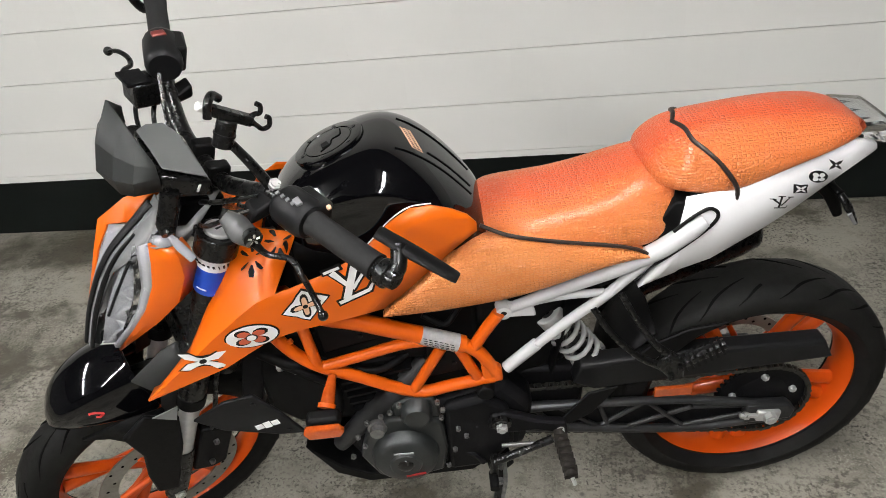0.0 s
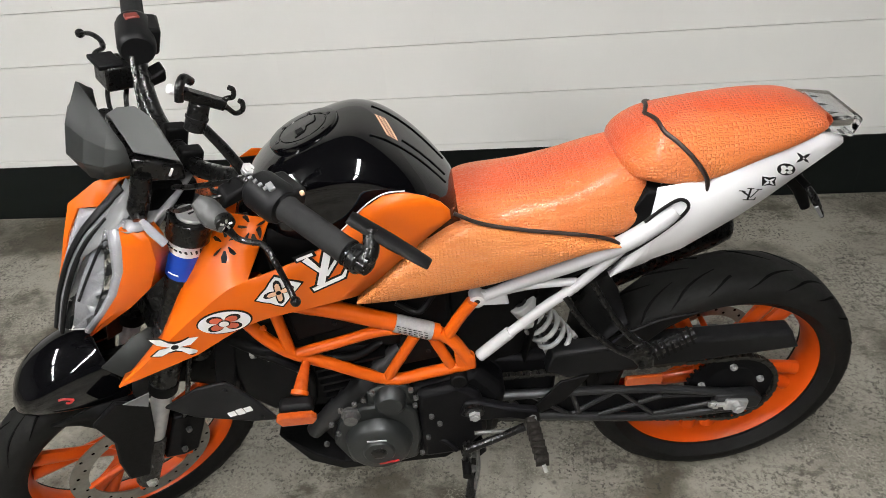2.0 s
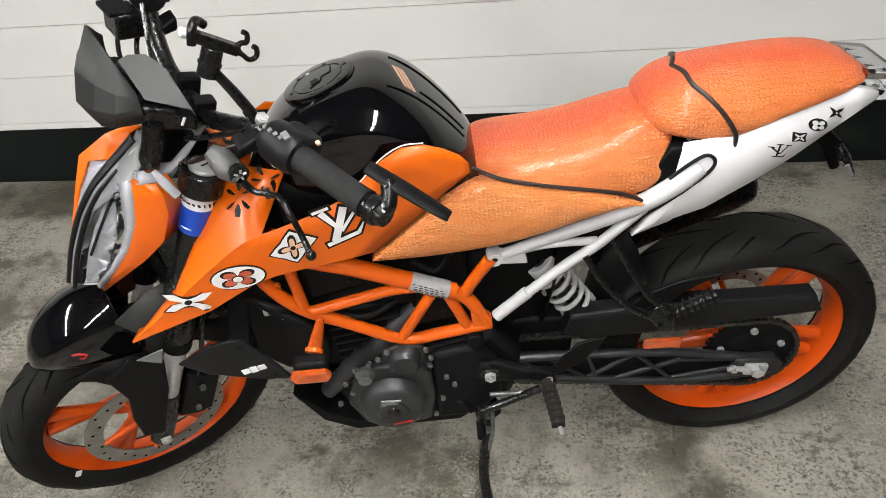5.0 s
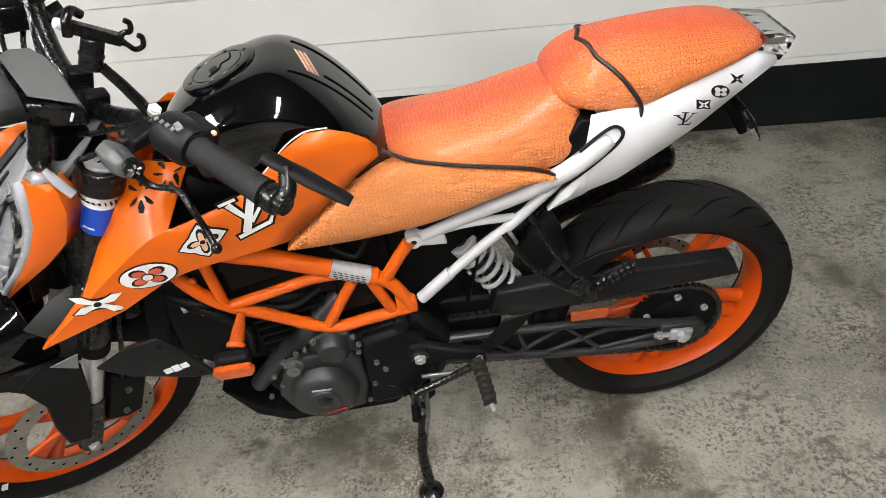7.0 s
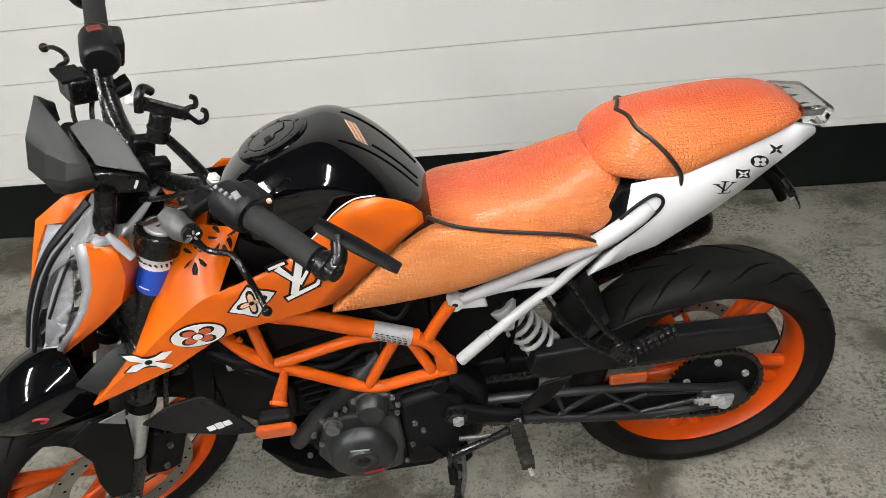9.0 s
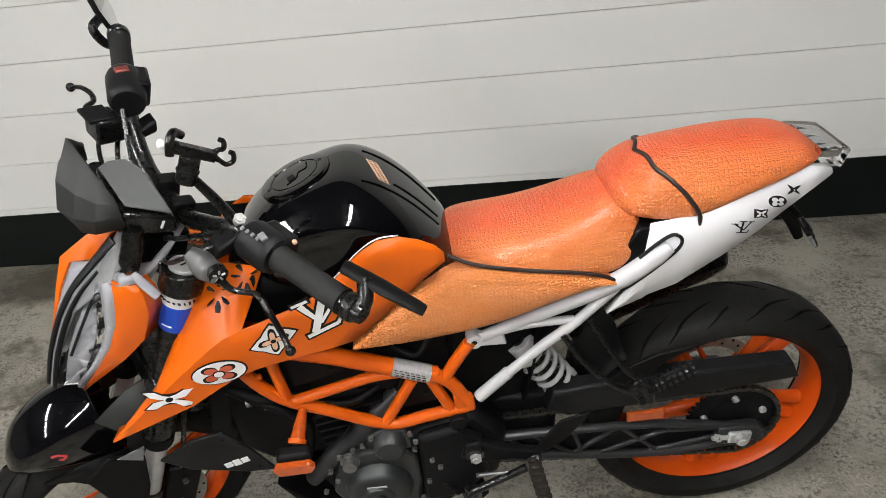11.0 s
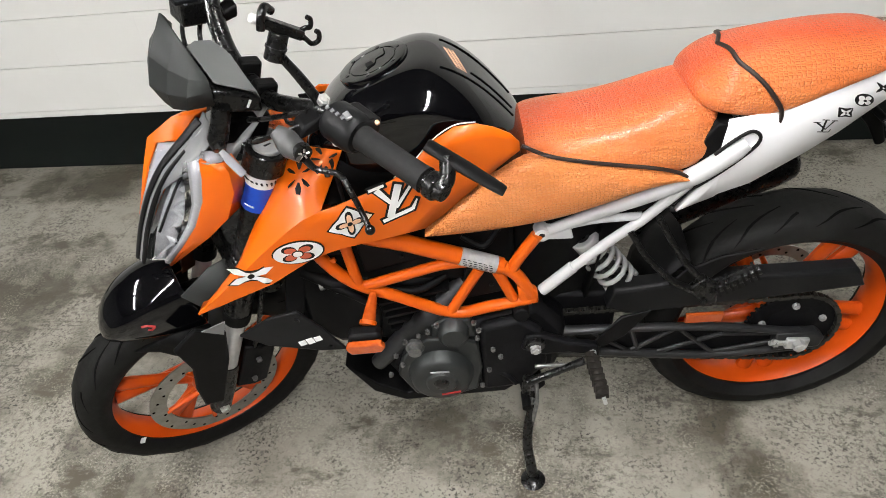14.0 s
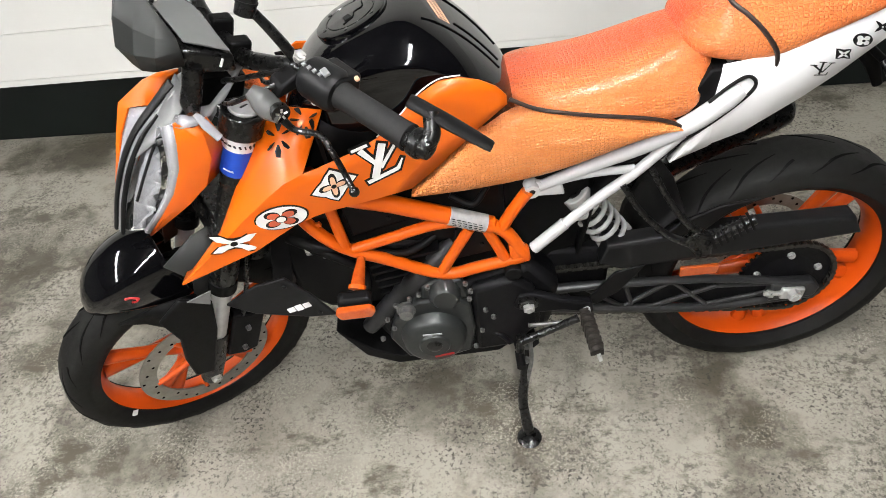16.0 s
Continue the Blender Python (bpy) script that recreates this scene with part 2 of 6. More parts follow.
def tube(bm, pts, r, segs=12, n=6, flat=1.0, up=None):
    """A capped tube along a smooth path; r is one radius or one for each given point. flat squeezes it across up."""
    path = smooth_path(pts, n)
    radii = r if isinstance(r, (list, tuple)) else [r] * len(pts)
    step = (len(radii) - 1) / max(len(path) - 1, 1)
    normal, rings = None, []
    for i, p in enumerate(path):
        d = (path[min(i + 1, len(path) - 1)] - path[max(i - 1, 0)]).normalized()
        if normal is None:
            ref = Vector(up) if up else (Vector((0, 0, 1)) if abs(d.z) < 0.9 else Vector((0, 1, 0)))
            normal = ref
        normal = (normal - d * normal.dot(d)).normalized()
        side = d.cross(normal)
        f = i * step
        a, b = radii[int(f)], radii[min(int(f) + 1, len(radii) - 1)]
        rad = a + (b - a) * (f - int(f))
        rings.append([bm.verts.new(p + (normal * math.cos(w) * flat + side * math.sin(w)) * rad) for w in (2 * math.pi * k / segs for k in range(segs))])
    for a, b in zip(rings, rings[1:]):
        for k in range(segs):
            bm.faces.new((a[k], a[(k + 1) % segs], b[(k + 1) % segs], b[k]))
    bm.faces.new(rings[0][::-1])
    bm.faces.new(rings[-1])
    return bm


def tubed(pts, r, **more):
    return tube(bmesh.new(), pts, r, **more)


def lathe(profile, centre, axis="y", segs=64, bm=None, closed=False):
    """Turn a profile of (radius, along) about an axis through the centre."""
    bm = bm or bmesh.new()
    cx, cy, cz = centre
    rings = []
    for rad, along in profile:
        ring = []
        for k in range(segs):
            w = 2 * math.pi * k / segs
            c, s = math.cos(w) * rad, math.sin(w) * rad
            ring.append(bm.verts.new({"y": (cx + c, cy + along, cz + s), "x": (cx + along, cy + c, cz + s), "z": (cx + c, cy + s, cz + along)}[axis]))
        rings.append(ring)
    pairs = list(zip(rings, rings[1:])) + ([(rings[-1], rings[0])] if closed else [])
    for a, b in pairs:
        for k in range(segs):
            bm.faces.new((a[k], a[(k + 1) % segs], b[(k + 1) % segs], b[k]))
    if not closed:
        bm.faces.new(rings[0][::-1])
        bm.faces.new(rings[-1])
    bmesh.ops.recalc_face_normals(bm, faces=bm.faces)
    return bm


def loft(sections, closed=True, caps=True, bm=None):
    """Skin through sections of equally many points."""
    bm = bm or bmesh.new()
    rows = [[bm.verts.new(p) for p in s] for s in sections]
    n = len(rows[0])
    for a, b in zip(rows, rows[1:]):
        for k in range(n if closed else n - 1):
            bm.faces.new((a[k], a[(k + 1) % n], b[(k + 1) % n], b[k]))
    if closed and caps:
        bm.faces.new(rows[0][::-1])
        bm.faces.new(rows[-1])
    bmesh.ops.recalc_face_normals(bm, faces=bm.faces)
    return bm


def prism(outline, y0, y1, bm=None):
    """A plate with an outline in x and z, from y0 to y1."""
    bm = bm or bmesh.new()
    a = [bm.verts.new((x, y0, z)) for x, z in outline]
    b = [bm.verts.new((x, y1, z)) for x, z in outline]
    n = len(outline)
    bm.faces.new(a)
    bm.faces.new(b[::-1])
    for k in range(n):
        bm.faces.new((a[k], b[k], b[(k + 1) % n], a[(k + 1) % n]))
    bmesh.ops.recalc_face_normals(bm, faces=bm.faces)
    return bm


def box(centre, size, turn=(0, 0, 0), bm=None):
    bm = bm or bmesh.new()
    m = pose(*centre, *turn) @ Matrix.Diagonal((*size, 1))
    bmesh.ops.create_cube(bm, size=1, matrix=m)
    return bm


def bar(a, b, r0, r1=None, segs=16, bm=None):
    """A straight round bar between two points."""
    return tube(bm or bmesh.new(), [a, b], [r0, r1 or r0], segs=segs)


def mirrored(bm):
    """Adds the other side, across the plane y = 0."""
    geo = bmesh.ops.duplicate(bm, geom=bm.verts[:] + bm.edges[:] + bm.faces[:])["geom"]
    for v in geo:
        if isinstance(v, bmesh.types.BMVert):
            v.co.y = -v.co.y
    bmesh.ops.reverse_faces(bm, faces=[f for f in geo if isinstance(f, bmesh.types.BMFace)])
    return bm


def part(name, bm, material, parent=None, label="", at=None, bevel=0.0, subsurf=0, solid=0.0, sharp=40):
    """Links a bmesh as one mesh object under a thing or a part."""
    me = bpy.data.meshes.new(name)
    bm.to_mesh(me)
    bm.free()
    me.materials.append(material)
    ob = new(name, me)
    for p in me.polygons:
        p.use_smooth = True
    if solid:
        mod = ob.modifiers.new("thickness", "SOLIDIFY")
        mod.thickness, mod.offset = solid, -1
    if bevel:
        mod = ob.modifiers.new("worn_edges", "BEVEL")
        mod.width, mod.segments, mod.limit_method, mod.angle_limit = bevel, 2, "ANGLE", radians(30)
    if subsurf:
        mod = ob.modifiers.new("smooth", "SUBSURF")
        mod.levels = mod.render_levels = subsurf
    else:
        me.set_sharp_from_angle(angle=radians(sharp))
    if parent is not None:
        ob.parent = parent
    if at is not None:
        ob.matrix_basis = at
    if label:
        ob["label"] = label
    return ob


# ---- the setting ----
WALL_Y = 3.09
COURSE = 0.2
BAND = 0.257
JOINT = 0.485


def slab(name, lo, hi, material, label, category):
    bm = box([(a + b) / 2 for a, b in zip(lo, hi)], [b - a for a, b in zip(lo, hi)])
    return tagged(part(name, bm, material), label, category, kind="structure")


floor = slab("floor", (-6, -5, -0.2), (6, WALL_Y + 0.2, 0), CONCRETE, "worn mottled grey concrete garage floor with dark stains", "floor")
# unseen ceiling and added closing walls, kept dark to cut bounce light and reflections
BARE = plain("unseen_dark_concrete", (0.045, 0.045, 0.045), (0.07, 0.07, 0.068), 0.8, scale=3)
ceiling = slab("ceiling", (-6, -5, 2.6), (6, WALL_Y + 0.2, 2.8), BARE, "dark bare concrete garage ceiling", "ceiling")
slab("wall_south", (-6, -5.2, 0), (6, -5, 2.6), BARE, "unseen dark wall added to close off the room", "wall")
slab("wall_west", (-6.2, -5, 0), (-6, WALL_Y + 0.2, 2.6), BARE, "unseen dark wall added to close off the room", "wall")
slab("wall_east", (6, -5, 0), (6.2, WALL_Y + 0.2, 2.6), BARE, "unseen dark wall added to close off the room", "wall")
north = slab("wall_north", (-6, WALL_Y + 0.006, 0), (6, WALL_Y + 0.2, 2.6), plain("joint_mortar_paint", (0.55, 0.55, 0.52), (0.62, 0.62, 0.59), 0.7), "white painted concrete block wall with a black band along the floor", "wall")


def batten(x, y, turn):
    """A ceiling fitting with two fluorescent tubes."""
    ob = new("fluorescent_light")
    ob.matrix_basis = pose(x, y, 2.6, 0, 0, turn)
    tagged(ob, "white ceiling batten with two lit fluorescent tubes", "ceiling light", group="ceiling lights")
    part("housing", box((0, 0, -0.03), (1.25, 0.16, 0.06)), WHITE, ob, bevel=0.006)
    for side in (-0.05, 0.05):
        part("fluorescent_tube", bar((-0.59, side, -0.08), (0.59, side, -0.08), 0.014), GLOW, ob)
        for end in (-0.605, 0.605):
            part("lamp_holder", box((end, side, -0.07), (0.025, 0.035, 0.05)), WHITE, ob, bevel=0.003)
    return ob


LIGHTS = [(x, y, 90) for x in (-2.2, 0.2) for y in (-1.9, -0.5, 0.9)]
for x, y, turn in LIGHTS:
    batten(x, y, turn)

# ---- the motorcycle: x to its rear, y to its right, z up, from the rear tyre's contact ----
bike = new("motorcycle")
bike.matrix_basis = Matrix.Translation((0.465, 1.844, 0)) @ pose(0, 0, 0, 0, 0, 7.52) @ pose(0, 0, 0, 2.93)
tagged(bike, "orange and black motorcycle with orange leather seats on its side stand", "motorcycle")

# steering: the fork, front wheel and handlebar turn about the head axis
RAKE, STEER = 23.99, 32.6
AXLE = Vector((-1.356, 0, 0.289))
HEAD = Vector((math.sin(radians(RAKE)), 0, math.cos(radians(RAKE))))
PIVOT = AXLE + 0.064 * Vector((math.cos(radians(RAKE)), 0, -math.sin(radians(RAKE))))
STEERED = Matrix.Translation(PIVOT) @ Matrix.Rotation(radians(STEER), 4, HEAD) @ Matrix.Translation(-PIVOT)


def fork_at(up, y=0.0, ahead=0.0):
    """A place along the fork, in the straight-ahead pose."""
    return AXLE + HEAD * up + Vector((-math.cos(radians(RAKE)) * ahead, y, math.sin(radians(RAKE)) * ahead))


def bolt(name, at, r, parent, material=None, length=0.008, way=(0, -1, 0), label=""):
    a = Vector(at)
    bm = bar(a, a + Vector(way) * length, r, r * 0.94, segs=6)
    bar(a + Vector(way) * length * 0.9, a + Vector(way) * length * 1.25, r * 0.55, segs=10, bm=bm)
    return part(name, bm, material or STEEL, parent, label)


# ---- wheels ----
def tyre_profile(R, half, rim_r, n=18):
    pts = [(rim_r - 0.006, -half * 0.72)]
    for k in range(n + 1):
        w = -1.0 + 2.0 * k / n
        side = math.copysign(abs(math.sin(w * math.pi / 2)) ** 0.9, w) * half
        depth = (R - rim_r) * (1 - abs(w) ** 2.6 * 0.78)
        pts.append((rim_r + depth, side))
    pts.append((rim_r - 0.006, half * 0.72))
    return pts


def wheel(name, centre, R, half, rim_half, parent, at, spokes, phase, grow=1.0):
    hub = new(name)
    hub.parent = parent
    hub.matrix_basis = at
    cx, cy, cz = centre
    bead = 0.226 * grow
    prof = tyre_profile(R, half, bead)
    part("tyre", lathe(prof, centre, segs=128, closed=True), RUBBER, hub, "black rubber sport tyre with curved tread grooves")
    rim = [(0.2285, -rim_half), (0.2285, -rim_half + 0.006), (0.222, -rim_half + 0.010), (0.218, -rim_half + 0.022), (0.2135, 0.0),
           (0.218, rim_half - 0.022), (0.222, rim_half - 0.010), (0.2285, rim_half - 0.006), (0.2285, rim_half), (0.2215, rim_half),
           (0.2185, rim_half - 0.006), (0.2115, rim_half - 0.018), (0.2050, 0.0), (0.2115, -rim_half + 0.018), (0.2185, -rim_half + 0.006), (0.2215, -rim_half)]
    part("rim", lathe([(r * grow, y) for r, y in rim], centre, segs=128, closed=True), RIM_ORANGE, hub, "orange painted cast rim")
    part("hub", lathe([(0.020, -0.055), (0.042, -0.05), (0.046, -0.02), (0.04, 0.0), (0.046, 0.02), (0.042, 0.05), (0.020, 0.055)], centre, segs=40), RIM_ORANGE, hub)
    for k in range(spokes):
        w = phase + 2 * math.pi * k / spokes
        bm = bmesh.new()
        for lean_, y in ((-0.12, -0.012), (0.12, 0.012)):
            a = Vector((cx + 0.035 * math.cos(w), cy + y, cz + 0.035 * math.sin(w)))
            b = Vector((cx + 0.206 * grow * math.cos(w + lean_), cy, cz + 0.206 * grow * math.sin(w + lean_)))
            tube(bm, [a, (a + b) / 2, b], [0.022, 0.015, 0.019], segs=10, flat=0.8, up=(0, 1, 0))
        part("spoke", bm, RIM_ORANGE, hub)
    # tread grooves, swept back from the crown: black strips carry the grooves' shade
    rows = 22
    for k in range(rows):
        for side in (-1, 1):
            bm = bmesh.new()
            w0 = 2 * math.pi * (k + (0.5 if side > 0 else 0)) / rows
            line = []
            for j in range(9):
                f = j / 8
                u = (0.08 + 0.62 * f) * side
                ang = w0 + 0.42 * f ** 0.9 + 0.03 * math.sin(f * 5)
                y = math.copysign(abs(math.sin(u * math.pi / 2)) ** 0.9, u) * half
                rad = bead + (R - bead) * (1 - abs(u) ** 2.6 * 0.78) - 0.0001
                line.append((Vector((cx + rad * math.cos(ang), cy + y, cz + rad * math.sin(ang))), 0.0036 * math.sin(math.pi * (0.12 + 0.8 * f))))
            if k % 3 == 2:
                line = line[3:]
            tube(bm, [p for p, _ in line], [r for _, r in line], segs=6, n=1, flat=0.3, up=(line[0][0] - Vector(centre)).normalized())
            part("tread_groove", bm, GROOVE, hub)
    return hub


rear_wheel = wheel("rear_wheel", (-0.014, 0, 0.301), 0.301, 0.070, 0.047, bike, Matrix.Identity(4), 5, 0.95, 1.035)
front_wheel = wheel("front_wheel", tuple(AXLE), 0.289, 0.051, 0.036, bike, STEERED, 5, 0.2)


def brake_disc(name, centre, r_out, r_in, y, parent, holes=30):
    bm = lathe([(r_in, y - 0.002), (r_out, y - 0.002), (r_out, y + 0.002), (r_in, y + 0.002)], centre, segs=90, closed=True)
    disc = part(name, bm, DISC, parent, "drilled steel brake disc")
    # black studs on the uncut disc stand for the shade in its holes
    bm = bmesh.new()
    for k in range(holes):
        w = 2 * math.pi * k / holes
        rr = r_in + (r_out - r_in) * (0.3, 0.55, 0.8)[k % 3]
        p = Vector((centre[0] + rr * math.cos(w), centre[1] + y - 0.0024, centre[2] + rr * math.sin(w)))
        bar(p, p + Vector((0, 0.0048, 0)), 0.0035, segs=8, bm=bm)
    tagged(part("drilled_holes", bm, GROOVE, disc), kind="stuff")
    for k in range(5):
        w = 2 * math.pi * k / 5 + 0.4
        part("disc_carrier", bar((centre[0] + 0.04 * math.cos(w), y * 0.9, centre[2] + 0.04 * math.sin(w)), (centre[0] + r_in * 1.04 * math.cos(w + 0.2), y, centre[2] + r_in * 1.04 * math.sin(w + 0.2)), 0.008, 0.006), RIM_ORANGE, disc)
    return disc


brake_disc("brake_disc", tuple(AXLE), 0.150, 0.112, -0.062, front_wheel)
brake_disc("brake_disc", (0, 0, 0.3055), 0.115, 0.085, 0.07, rear_wheel)
part("rim_label", box((AXLE.x - 0.205, -0.0448, AXLE.z - 0.085), (0.022, 0.001, 0.012), (0, -60, 0)), PAPER, front_wheel)

# rear sprocket with bolts
cz = 0.3055
spr = part("sprocket", lathe([(0.060, -0.074), (0.096, -0.074), (0.096, -0.068), (0.060, -0.068)], (0, 0, cz), segs=90, closed=True), DARK, rear_wheel, "black steel rear sprocket")
bm = bmesh.new()
for k in range(45):
    w = 2 * math.pi * k / 45
    box((0.098 * math.cos(w), -0.071, cz + 0.098 * math.sin(w)), (0.010, 0.005, 0.006), (0, -math.degrees(w), 0), bm=bm)
part("sprocket_teeth", bm, DARK, spr)
part("sprocket_carrier", lathe([(0.02, -0.08), (0.052, -0.078), (0.078, -0.066), (0.078, -0.055), (0.02, -0.055)], (0, 0, cz), segs=40), DARK, spr)
for k in range(5):
    w = 2 * math.pi * k / 5 + 0.35
    bolt("sprocket_bolt", (0.068 * math.cos(w), -0.076, cz + 0.068 * math.sin(w)), 0.008, spr, CAP_METAL)


# ---- fork and front fender, in the straight-ahead pose ----
def front(name, bm, material, label="", parent=None, **more):
    return part(name, bm, material, parent or bike, label, at=None if parent else STEERED, **more)


for s in (-1, 1):
    y = 0.1 * s
    leg = front("fork_leg", tube(bmesh.new(), [fork_at(0.30, y), fork_at(0.33, y), fork_at(0.70, y)], [0.0265, 0.027, 0.027], n=2, segs=24), SATIN, "black upside-down fork leg")
    tube_ = bar(fork_at(0.10, y), fork_at(0.31, y), 0.0205, segs=20)
    front("fork_stanchion", tube_, ALU, "bare metal fork tube", leg)
    front("dust_seal", bar(fork_at(0.285, y), fork_at(0.315, y), 0.0285, segs=24), BLACK, "", leg, bevel=0.002)
    front("fork_collar", bar(fork_at(0.674, y), fork_at(0.716, y), 0.0370, 0.0360, segs=28), SATIN, "", leg, bevel=0.003)
    cap = front("fork_cap", bar(fork_at(0.716, y), fork_at(0.7225, y), 0.0255, 0.0245, segs=28), CAP_METAL, "brushed metal fork cap", leg, bevel=0.002)
    front("cap_slot", box(fork_at(0.7226, y), (0.016, 0.003, 0.002), (0, RAKE, 30)), GRAPHITE, "", cap)
    foot = tube(bmesh.new(), [fork_at(0.14, y), fork_at(0.06, y), fork_at(-0.02, y)], [0.024, 0.026, 0.024], segs=18)
    front("axle_clamp", foot, SATIN, "black cast fork foot", leg)
    band = bar(fork_at(0.594, y), fork_at(0.648, y), 0.0278, segs=28)
    if s < 0:
        front("blue_sticker", band, BLUE, "blue sticker with white writing round the fork", leg)
    if s < 0:
        front("label_strip", bar(fork_at(0.647, y), fork_at(0.670, y), 0.0280, segs=28), PAPER, "", leg)
    bm = bmesh.new()
    for k in range(13):
        w = radians(130 + k * 17)
        c = fork_at(0.658, y) + Vector((math.cos(w) * 0.0282 * math.cos(radians(RAKE)), math.sin(w) * 0.0282, -math.cos(w) * 0.0282 * math.sin(radians(RAKE))))
        box(c, (0.0022, 0.0022 + 0.001 * (k % 2), 0.012), (0, RAKE, math.degrees(w)), bm=bm)
    if s < 0:
        front("barcode_bars", bm, INK, "", leg)
    bm = bmesh.new()
    for k in range(4):
        w = radians(205 + k * 9)
        c = fork_at(0.606, y) + Vector((math.cos(w) * 0.028 * math.cos(radians(RAKE)), math.sin(w) * 0.028, -math.cos(w) * 0.028 * math.sin(radians(RAKE))))
        box(c, (0.002, 0.003, 0.009), (0, RAKE, math.degrees(w)), bm=bm)
    if s < 0:
        front("sticker_bars", bm, PAPER, "", leg)
    # lower guard in front of the stanchion
    guard_line = [(-1.372, 0.580), (-1.318, 0.625), (-1.268, 0.575), (-1.290, 0.480), (-1.318, 0.410), (-1.345, 0.335), (-1.385, 0.345), (-1.380, 0.420), (-1.362, 0.500)]
    bm = prism(guard_line, s * 0.138, s * 0.128)
    for v in bm.verts:
        v.co.y -= s * 0.20 * max(-1.33 - v.co.x, 0)
    front("fork_guard", bm, BLACK, "matte black fork guard", leg, bevel=0.004)
    front("guard_plate", prism([(-1.307, 0.616), (-1.260, 0.612), (-1.274, 0.574)], s * 0.1385, s * 0.1405), LAMP_GREY, "small pale triangular plate", leg)
bolt_ = bolt("axle_nut", AXLE + Vector((0, -0.118, 0)), 0.0125, bike, STEEL, 0.012)
bolt_.matrix_basis = STEERED
front("front_axle", bar(AXLE + Vector((0, -0.12, 0)), AXLE + Vector((0, 0.12, 0)), 0.0095), STEEL)
# brake caliper on the left leg
cal = front("brake_caliper", loft([[fork_at(u, -0.055 - 0.03 * k, -a) for k, a in ((0, 0.035), (1.4, 0.035), (1.6, 0.075), (1.4, 0.11), (0, 0.11))] for u in (0.03, 0.08, 0.14, 0.17)]), DARK, "black radial brake caliper", bevel=0.005)
for u in (0.06, 0.13):
    b_ = bolt("caliper_bolt", fork_at(u, -0.103, -0.07), 0.007, cal, BOLT_DARK)
front("brake_hose", tubed([fork_at(0.15, -0.09, -0.06), fork_at(0.24, -0.11, -0.05), fork_at(0.42, -0.12, -0.03), fork_at(0.60, -0.06, -0.05)], 0.005), SATIN)

# fender: a beak over the wheel, with matte sides running back to the fork
secs = []
for x, z, w, drop in ((-1.484, 0.580, 0.016, 0.012), (-1.470, 0.610, 0.042, 0.032), (-1.440, 0.642, 0.062, 0.058), (-1.400, 0.668, 0.074, 0.094), (-1.352, 0.682, 0.080, 0.128), (-1.300, 0.676, 0.080, 0.138)):
    secs.append([(x + drop * 0.12, -w, z - drop), (x + drop * 0.05, -w * 1.02, z - drop * 0.55), (x, -w * 0.86, z - drop * 0.18), (x, -w * 0.45, z), (x, 0, z + 0.006),
                 (x, w * 0.45, z), (x, w * 0.86, z - drop * 0.18), (x + drop * 0.05, w * 1.02, z - drop * 0.55), (x + drop * 0.12, w, z - drop)])
fender = front("front_fender", loft(secs, closed=False), GLOSS_BLACK, "gloss black beak-shaped front fender", solid=0.004, subsurf=2)


def side_hit(ob, x, z):
    """Where a part's left face lies at x, z."""
    bpy.context.view_layer.update()
    tree = BVHTree.FromObject(ob, bpy.context.evaluated_depsgraph_get())
    hit = tree.ray_cast(Vector((x, -1.0, z)), Vector((0, 1, 0)))
    return hit[0] if hit[0] else Vector((x, -0.07, z))


for pts in ([(-1.402, 0.622), (-1.392, 0.621), (-1.380, 0.612)], [(-1.380, 0.612), (-1.388, 0.606), (-1.394, 0.610)]):
    front("fender_mark", tubed([side_hit(fender, x, z) for x, z in pts], 0.0026, segs=6, n=2), RED, "small red mark", fender)
for s in (-1, 1):
    bm = loft([[(-1.31, s * 0.080, 0.665), (-1.28, s * 0.088, 0.60), (-1.30, s * 0.09, 0.535)], [(-1.24, s * 0.075, 0.70), (-1.225, s * 0.095, 0.62), (-1.25, s * 0.10, 0.535)], [(-1.20, s * 0.07, 0.70), (-1.19, s * 0.09, 0.64), (-1.225, s * 0.098, 0.545)]], closed=False)
    front("fender_side", bm, SMOKE, "matte dark fender side panel", fender, solid=0.004)
    bm = loft([[(-1.44, s * 0.074, 0.565), (-1.40, s * 0.08, 0.535)], [(-1.36, s * 0.086, 0.575), (-1.34, s * 0.09, 0.44)], [(-1.29, s * 0.092, 0.56), (-1.30, s * 0.10, 0.43)]], closed=False)
    front("fender_stay", bm, BLACK, "", fender, solid=0.005)

# triple clamps and head
bm = loft([[fork_at(u, y, a) for y, a in ((-0.100, 0.0), (-0.05, 0.03), (0.05, 0.03), (0.100, 0.0), (0.118, -0.035), (0.04, -0.075), (-0.04, -0.075), (-0.118, -0.035))] for u in (0.672, 0.70)])
front("upper_fork_clamp", bm, SATIN, "black upper fork clamp", bevel=0.006)
bm = loft([[fork_at(u, y, a) for y, a in ((-0.13, 0.03), (0.13, 0.03), (0.13, -0.03), (0.04, -0.07), (-0.04, -0.07), (-0.13, -0.03))] for u in (0.42, 0.47)])
front("lower_fork_clamp", bm, SATIN, bevel=0.006)
part("head_tube", bar(fork_at(0.44, 0, -0.06), fork_at(0.70, 0, -0.06), 0.032, segs=24), FRAME_ORANGE, bike)

